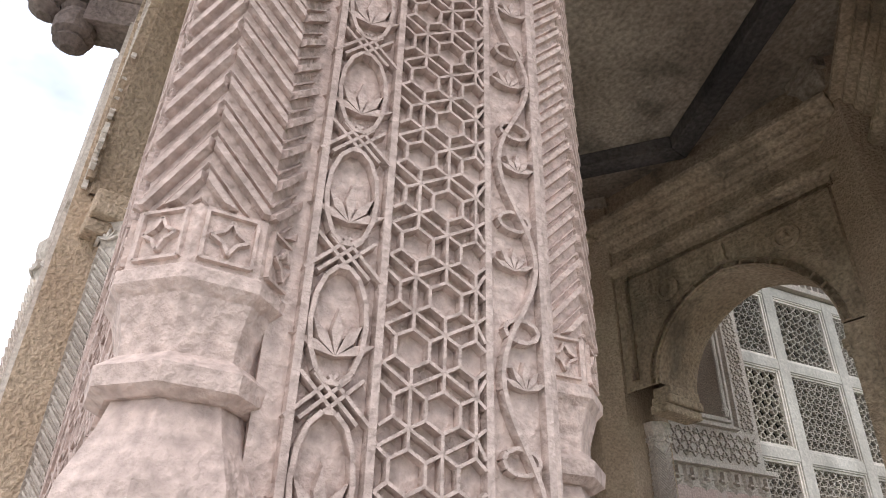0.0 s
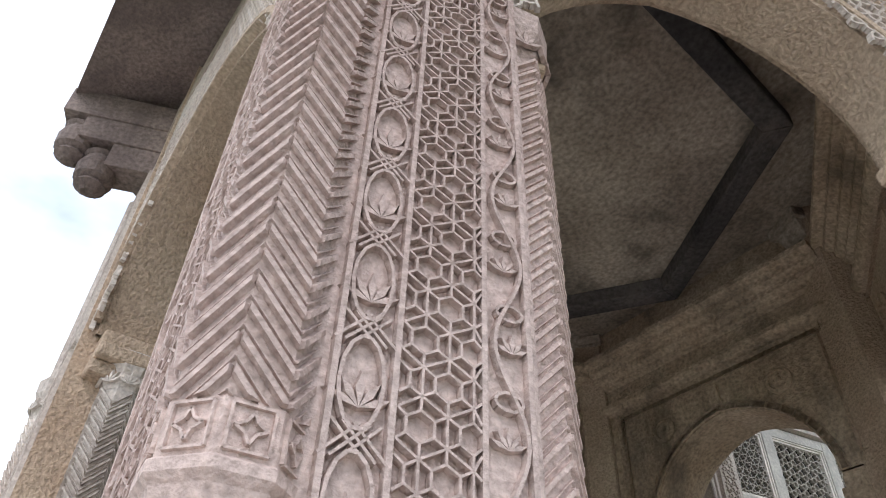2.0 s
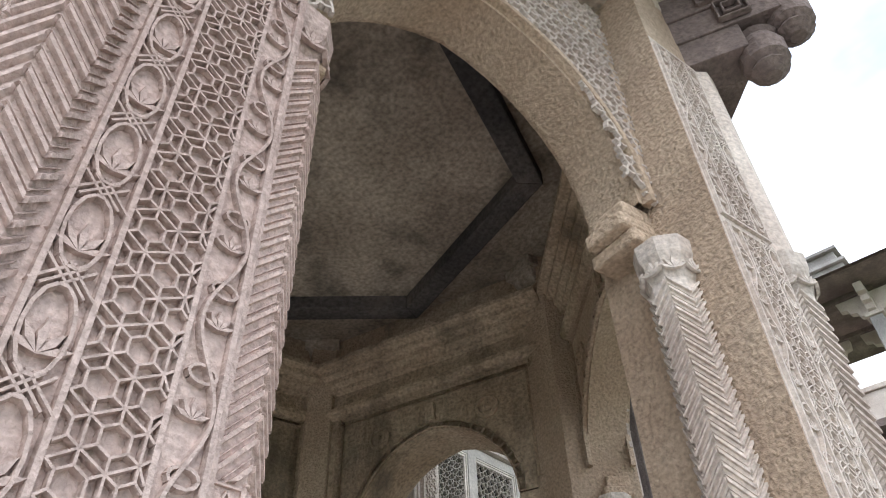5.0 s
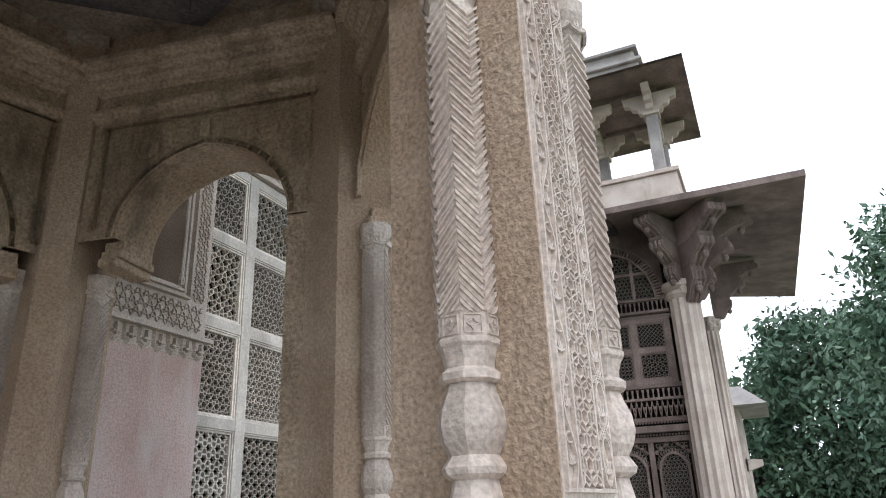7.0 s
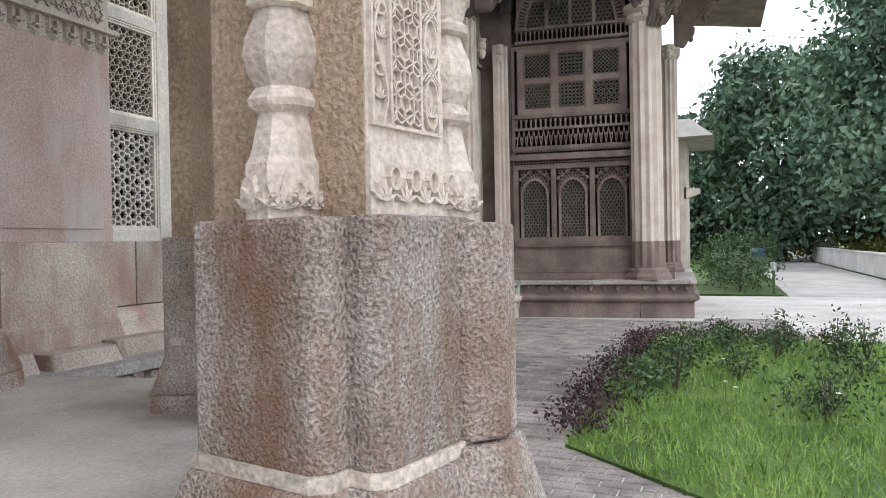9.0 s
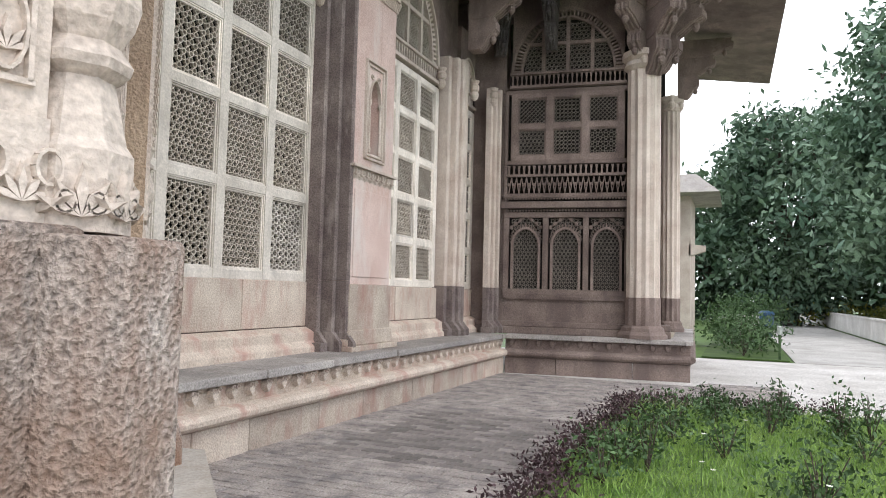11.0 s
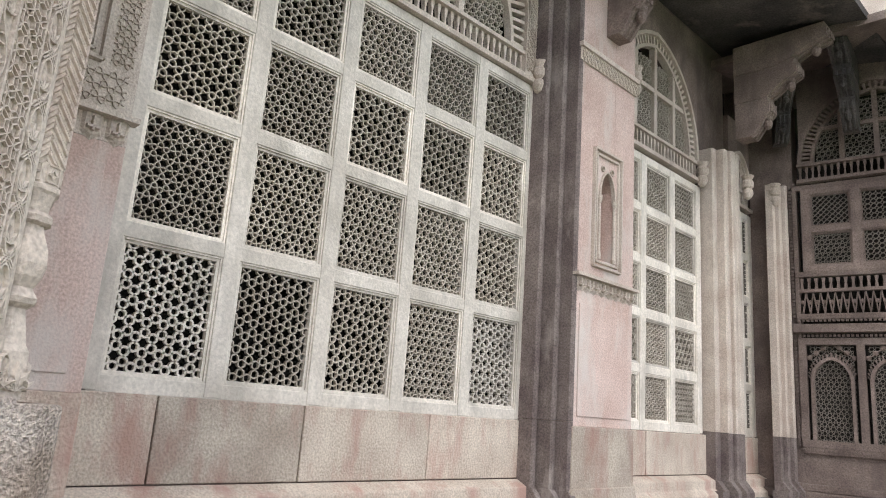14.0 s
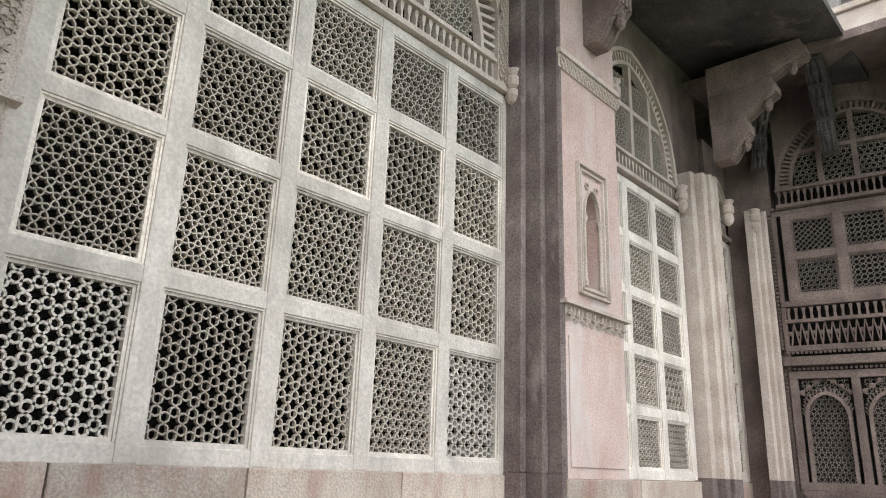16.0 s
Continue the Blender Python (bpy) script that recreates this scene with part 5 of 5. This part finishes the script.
for k in order:
    v = cen + (Vector(VERT[k]) - cen) * 0.80
    a = math.atan2((cen - v).y, (cen - v).x)
    m = Matrix.Translation((v.x, v.y, 0)) @ Matrix.Rotation(a, 4, "Z")
    br = thing("corner_bracket", "small tapering stone bracket in the porch corner", "bracket", "porch corner brackets")
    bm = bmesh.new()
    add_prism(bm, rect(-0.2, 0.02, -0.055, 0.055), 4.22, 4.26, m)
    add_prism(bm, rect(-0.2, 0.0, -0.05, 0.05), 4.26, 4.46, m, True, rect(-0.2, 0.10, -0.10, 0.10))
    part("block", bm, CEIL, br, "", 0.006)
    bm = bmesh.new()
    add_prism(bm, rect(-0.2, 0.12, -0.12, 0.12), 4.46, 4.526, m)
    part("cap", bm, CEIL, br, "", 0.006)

out_in, out_out = ring(0.97), ring(1.27)
eave("roof_eave_porch", "sloping stone eave of the porch with a scalloped edge", [out_in[i] for i in (4, 5, 0, 1, 2, 3)], [out_out[i] for i in (4, 5, 0, 1, 2, 3)], 4.62, 4.46, 0.10, BROWN)
flat("roof_porch", ring(1.03), 4.75, 5.3, BROWN, "flat stone porch roof", "roof")


def pendant_bracket(x, y, z, heading):
    """Short carved bracket with hanging bud pendants below the porch eave."""
    a = radians(heading)
    m = Matrix(((math.cos(a), -math.sin(a), 0, x), (math.sin(a), math.cos(a), 0, y), (0, 0, 1, z), (0, 0, 0, 1)))
    t = thing("pendant_bracket", "weathered carved bracket with hanging lotus-bud pendants", "bracket", "porch eave brackets")
    bm = bmesh.new()
    add_box(bm, -0.1, 0.44, -0.10, 0.10, -0.16, 0.0, m)
    add_box(bm, -0.1, 0.33, -0.09, 0.09, -0.30, -0.16, m)
    add_box(bm, -0.1, 0.17, -0.08, 0.08, -0.44, -0.30, m)
    fm = m @ Matrix(((1, 0, 0, 0), (0, 0, -1, -0.105), (0, 1, 0, 0), (0, 0, 0, 1)))
    for u, v in ((0.34, -0.08), (0.17, -0.22), (0.12, -0.08)):
        for k in (0.055, 0.03):
            pts = rect(u - k, u + k, v - k, v + k)
            for p, q in zip(pts, pts[1:] + pts[:1]):
                add_strip(bm, p, q, 0.014, -0.01, 0.015, fm)
    part("block", bm, BROWN, t, "stepped block with square rosettes", 0.008)
    for u, zz in ((0.35, -0.16), (0.21, -0.32)):
        bm = bmesh.new()
        add_lathe(bm, [(0.05, 0.0), (0.085, -0.03), (0.07, -0.05), (0.09, -0.10), (0.085, -0.17), (0.06, -0.19), (0.07, -0.21), (0.03, -0.24)], 14, m @ Matrix.Translation((u, 0, zz)))
        part("bud_pendant", bm, BROWN, t)
    return t


for k, z, h in (("b", 4.36, 17), ("f", 4.50, -101), ("c", 4.50, 75)):
    pendant_bracket(*VERT[k], z, h)


# ---- garden ----
def leaves_mesh(name, n, spread, size, mat, seed, squash=1.0, up=0.3):
    r = np.random.RandomState(seed)
    pos = r.normal(size=(n, 3)) * np.array(spread)
    ax = r.normal(size=(n, 3))
    ax /= np.linalg.norm(ax, axis=1)[:, None]
    bx = np.cross(ax, r.normal(size=(n, 3)))
    bx /= np.linalg.norm(bx, axis=1)[:, None]
    s = size * r.uniform(0.6, 1.4, (n, 1))
    v = np.stack([pos - ax * s, pos + bx * s * 0.45, pos + ax * s, pos - bx * s * 0.45], 1).reshape(-1, 3)
    me = bpy.data.meshes.new(name)
    me.from_pydata(v.tolist(), [], [(4 * i, 4 * i + 1, 4 * i + 2, 4 * i + 3) for i in range(n)])
    me.materials.append(mat)
    return me


def tree(label, x, y, h, width, mat, seed, clumps=70, low=0.25, leaf=0.22, per=130):
    """Tapered trunk with limbs and a loose crown of leaf clumps with gaps."""
    r = random.Random(seed)
    t = thing("tree", label, "tree", "garden trees")
    bm = bmesh.new()
    def limb(a, b, r0, r1):
        d = (b - a)
        q = d.to_track_quat("Z", "Y").to_matrix().to_4x4()
        add_lathe(bm, [(r0, 0), ((r0 + r1) / 2 * 1.02, d.length / 2), (r1, d.length)], 7, Matrix.Translation(a) @ q)
    base = Vector((x, y, -0.1))
    fork = base + Vector((r.uniform(-0.4, 0.4), r.uniform(-0.4, 0.4), h * 0.32))
    limb(base, fork, h * 0.035, h * 0.025)
    tips = []
    for i in range(9):
        a = i * 2.4
        e = fork + Vector((math.cos(a) * width * r.uniform(0.25, 0.6), math.sin(a) * width * r.uniform(0.25, 0.6), h * r.uniform(0.15, 0.5)))
        limb(fork, e, h * 0.018, h * 0.006)
        tips.append(e)
        for k in range(2):
            g = e + Vector((r.uniform(-1, 1) * width * 0.25, r.uniform(-1, 1) * width * 0.25, h * r.uniform(0.0, 0.18)))
            limb(e, g, h * 0.006, h * 0.002)
    part("trunk", bm, BARK, t)
    rs = np.random.RandomState(seed)
    vs, fs = [], []
    for c in range(clumps):
        th, z = r.uniform(0, math.tau), r.uniform(low, 1.0)
        prof = math.sqrt(max(0.05, 1 - ((z - 0.55) / 0.5) ** 2))
        rad = width * prof * math.sqrt(r.uniform(0.15, 1.0)) * r.uniform(0.85, 1.12)
        cc = np.array((x + rad * math.cos(th), y + rad * math.sin(th), h * z + r.uniform(-0.3, 0.3)))
        cs = h * r.uniform(0.035, 0.075)
        pos = cc + rs.normal(size=(per, 3)) * np.array((cs, cs, cs * 0.7))
        ax = rs.normal(size=(per, 3)) + np.array((0, 0, -0.4))
        ax /= np.linalg.norm(ax, axis=1)[:, None]
        bx = np.cross(ax, rs.normal(size=(per, 3)))
        bx /= np.linalg.norm(bx, axis=1)[:, None]
        s = leaf * rs.uniform(0.6, 1.4, (per, 1))
        k = len(vs)
        vs += np.stack([pos - ax * s, pos + bx * s * 0.45, pos + ax * s, pos - bx * s * 0.45], 1).reshape(-1, 3).tolist()
        fs += [(k + 4 * i, k + 4 * i + 1, k + 4 * i + 2, k + 4 * i + 3) for i in range(per)]
    me = bpy.data.meshes.new("crown")
    me.from_pydata(vs, [], fs)
    me.materials.append(mat)
    crown = new("crown", me)
    crown.parent = t
    return t


tree("large dense grey-green garden tree with drooping limbs", 12.9, 27, 13.2, 5.2, LEAF, 1, 170, 0.12, 0.20, 170)
tree("broad leafy garden tree with gaps of sky", 21, 30, 15, 6.0, LEAF, 2, 150, 0.12, 0.24, 150)
tree("dark tree behind the tower", 7.6, 38, 12.2, 4.4, LEAF, 3, 130, 0.05, 0.24, 140)
tree("dark leafy tree far along the path", 3.0, 44, 9.0, 4.0, LEAF2, 4, 80, 0.05, 0.26, 120)
tree("dark leafy tree far along the path", 15, 46, 12, 5.5, LEAF2, 5, 90, 0.03, 0.3, 120)
tree("leafy tree at the edge of the lawn", 30, 34, 13, 6.0, LEAF, 6, 90, 0.1, 0.3, 120)
tree("dark leafy tree behind the lawn", 26, 48, 12, 6.0, LEAF2, 7, 80, 0.03, 0.32, 110)


def shrub(label, x, y, h, w, n, mat, seed, category="shrub", leaf=0.035, group="garden shrubs"):
    t = thing("shrub", label, category, group)
    r = random.Random(seed)
    bm = bmesh.new()
    for i in range(7):
        a = i * 0.9
        e = Vector((x + math.cos(a) * w * 0.6 * r.random(), y + math.sin(a) * w * 0.6 * r.random(), h * r.uniform(0.6, 1.0)))
        b = Vector((x, y, 0))
        d = e - b
        add_lathe(bm, [(0.008, 0), (0.004, d.length)], 5, Matrix.Translation(b) @ d.to_track_quat("Z", "Y").to_matrix().to_4x4())
    part("stem", bm, BARK, t)
    me = leaves_mesh("leaves", n, (w * 0.42, w * 0.42, h * 0.24), leaf, mat, seed)
    ob = new("leaves", me)
    ob.parent = t
    ob.location = (x, y, h * 0.58)
    return t


flat("bed_soil", [(3.42, -2.9), (3.28, 2.72), (6.3, 2.85), (9.5, 0.5), (9.5, -5.5), (5.6, -5.2), (4.6, -3.9)], -0.01, 0.02, LAWN, "grass bed beside the paving", "ground")
r = np.random.RandomState(5)
N = 42000
px, py = r.uniform(3.4, 9.4, N), r.uniform(-5.2, 2.8, N)
keep = (py > -2.9 - (px - 3.42) * 0.85) & (py < 2.85 - np.maximum(0, px - 6.3) * 0.75)
px, py = px[keep], py[keep]
n = len(px)
ang, hh, lean = r.uniform(0, math.tau, n), r.uniform(0.05, 0.15, n), r.normal(0, 0.05, (n, 2))
bw = 0.005
v = np.stack([np.stack([px - bw * np.cos(ang), py - bw * np.sin(ang), np.full(n, 0.01)], 1), np.stack([px + bw * np.cos(ang), py + bw * np.sin(ang), np.full(n, 0.01)], 1),
              np.stack([px + lean[:, 0], py + lean[:, 1], hh], 1)], 1).reshape(-1, 3)
me = bpy.data.meshes.new("grass")
me.from_pydata(v.tolist(), [], [(3 * i, 3 * i + 1, 3 * i + 2) for i in range(n)])
me.materials.append(GRASS)
tagged(new("grass", me), "bright green uncut grass in the bed", "grass", "", "stuff")
rs = random.Random(8)
for i in range(30):
    shrub("thin low rose shrub in the grass bed", rs.uniform(3.7, 7.5), rs.uniform(-2.2, 2.6), rs.uniform(0.22, 0.5), rs.uniform(0.2, 0.45), 240, SHRUB, 20 + i, leaf=0.026)
for i in range(14):
    shrub("dark red-leaved low edging plant", 3.42 + rs.uniform(-0.08, 0.12), -2.6 + i * 0.39, 0.20, 0.32, 260, PURPLE, 60 + i, "plant", 0.022, "edging plants")
for i in range(6):
    shrub("dark red-leaved low edging plant", 3.7 + i * 0.4, 2.65, 0.20, 0.32, 220, PURPLE, 90 + i, "plant", 0.022, "edging plants")
for i in range(18):
    bm = bmesh.new()
    fx, fy, fz = rs.uniform(3.8, 7.0), rs.uniform(-2.5, 2.4), rs.uniform(0.12, 0.3)
    for k in range(5):
        a = k * math.tau / 5
        add_prism(bm, [(0, 0), (0.012, 0.006), (0.022, 0), (0.012, -0.006)], 0, 0.003, Matrix.Translation((fx, fy, fz)) @ Matrix.Rotation(a, 4, "Z") @ Matrix.Rotation(-0.3, 4, "Y"))
    fl = finish("flower", bm, PETAL, 0, True)
    tagged(fl, "small white flower in the grass bed", "flower", "white flowers")
    bm = bmesh.new()
    add_lathe(bm, [(0.003, 0), (0.002, fz)], 4, Matrix.Translation((fx, fy, 0)))
    part("stem", bm, SHRUB, fl)
flat("bed_far", [(3.9, 11.2), (5.8, 11.2), (5.8, 24), (3.9, 24)], -0.01, 0.02, LAWN, "flower bed beside the garden path", "ground")
for i in range(9):
    shrub("loose green shrub in the far flower bed", rs.uniform(4.2, 5.5), 12 + i * 1.1, 0.9, 0.8, 420, SHRUB, 120 + i, leaf=0.06)
for i in range(4):
    shrub("clipped round green bush", 4.4 + 0.5 * i, 27 + i, 1.5, 1.3, 700, SHRUB, 150 + i, leaf=0.09)
hedge = thing("hedge", "low yellow-green hedge along the far lawn", "hedge")
me = leaves_mesh("leaves", 6000, (4.5, 1.2, 0.35), 0.12, HEDGE, 3)
ob = new("leaves", me)
ob.parent, ob.location = hedge, (17, 38, 0.7)
bm = bmesh.new()
add_box(bm, 9.3, 9.55, 11, 60, 0, 0.75)
add_box(bm, 9.25, 9.6, 11, 60, 0.75, 0.82)
tagged(finish("wall_low", bm, PATHM, 0.02, True), "low pale garden wall beside the path", "wall", "", "structure")
fence = thing("garden_fence", "low pale picket fence by the path", "fence")
for i in range(26):
    bm = bmesh.new()
    x0 = 4.0 + i * 0.075
    add_prism(bm, [(x0 - 0.02, 0), (x0 + 0.02, 0), (x0 + 0.02, 0.72), (x0, 0.80), (x0 - 0.02, 0.72)], 24.5, 24.53, Matrix(((1, 0, 0, 0), (0, 0, 1, 0), (0, 1, 0, 0), (0, 0, 0, 1))))
    part("picket", bm, PATHM, fence)
for z in (0.25, 0.6):
    bm = bmesh.new()
    add_box(bm, 3.95, 5.95, 24.53, 24.56, z, z + 0.05)
    part("rail", bm, PATHM, fence)
bm = bmesh.new()
add_lathe(bm, [(0.22, 0.0), (0.27, 0.8), (0.29, 0.82), (0.29, 0.9), (0.2, 0.98)], 14, Matrix.Translation((5.75, 23.5, 0)))
tagged(finish("litter_bin", bm, BIN, 0, True), "dark blue litter bin beside the garden path", "bin")
lamp = thing("garden_light", "slim green garden light post by the path", "lamp")
bm = bmesh.new()
add_lathe(bm, [(0.03, 0), (0.03, 0.6)], 8, Matrix.Translation((5.6, 11.4, 0)))
part("post", bm, SHRUB, lamp)
bm = bmesh.new()
add_lathe(bm, [(0.06, 0.6), (0.06, 0.78), (0.02, 0.8)], 8, Matrix.Translation((5.6, 11.4, 0)))
part("head", bm, IRON, lamp)

# ---- brick paving ----
paving = thing("paving", "grey stone brick paving laid in courses", "paving", "", "structure")
bl, bw2, gap = 0.235, 0.112, 0.008
bm = bmesh.new()
add_prism(bm, rect(0, bl - gap, 0, bw2 - gap), -0.012, 0.0, EYE4, True, rect(0.005, bl - gap - 0.005, 0.005, bw2 - gap - 0.005))
brick_me = bpy.data.meshes.new("brick")
bmesh.ops.recalc_face_normals(bm, faces=bm.faces)
bm.to_mesh(brick_me)
bm.free()
brick_me.materials.append(PAVE)
verts, faces = [], []
count = 0
rb = random.Random(11)
quad = [tuple(vv.co) for vv in brick_me.vertices]
qf = [tuple(p.vertices) for p in brick_me.polygons]
j = 0
yy = -6.4
while yy < 5.6:
    xx = 0.82 + (bl / 2 if j % 2 else 0) - bl
    while xx < (5.2 if yy > 2.9 else 3.3 if yy > -3.0 else 6.2):
        if xx > 0.7 and not (yy > 5.1 and xx < 4.0):
            dz = rb.uniform(-0.004, 0.004)
            if -1.6 < yy < 0.9 and 1.2 < xx < 3.1 and count < 300:
                ob = shared("brick", brick_me, paving, Matrix.Translation((xx, yy, dz)) @ Matrix.Rotation(rb.uniform(-0.01, 0.01), 4, "Z"))
                count += 1
            else:
                k = len(verts)
                verts += [(p[0] + xx, p[1] + yy, p[2] + dz) for p in quad]
                faces += [tuple(i + k for i in f) for f in qf]
        xx += bl
    yy += bw2
    j += 1
me = bpy.data.meshes.new("bricks")
me.from_pydata(verts, [], faces)
me.materials.append(PAVE)
ob = tagged(new("bricks", me), "", "", "", "stuff")
ob.parent = paving
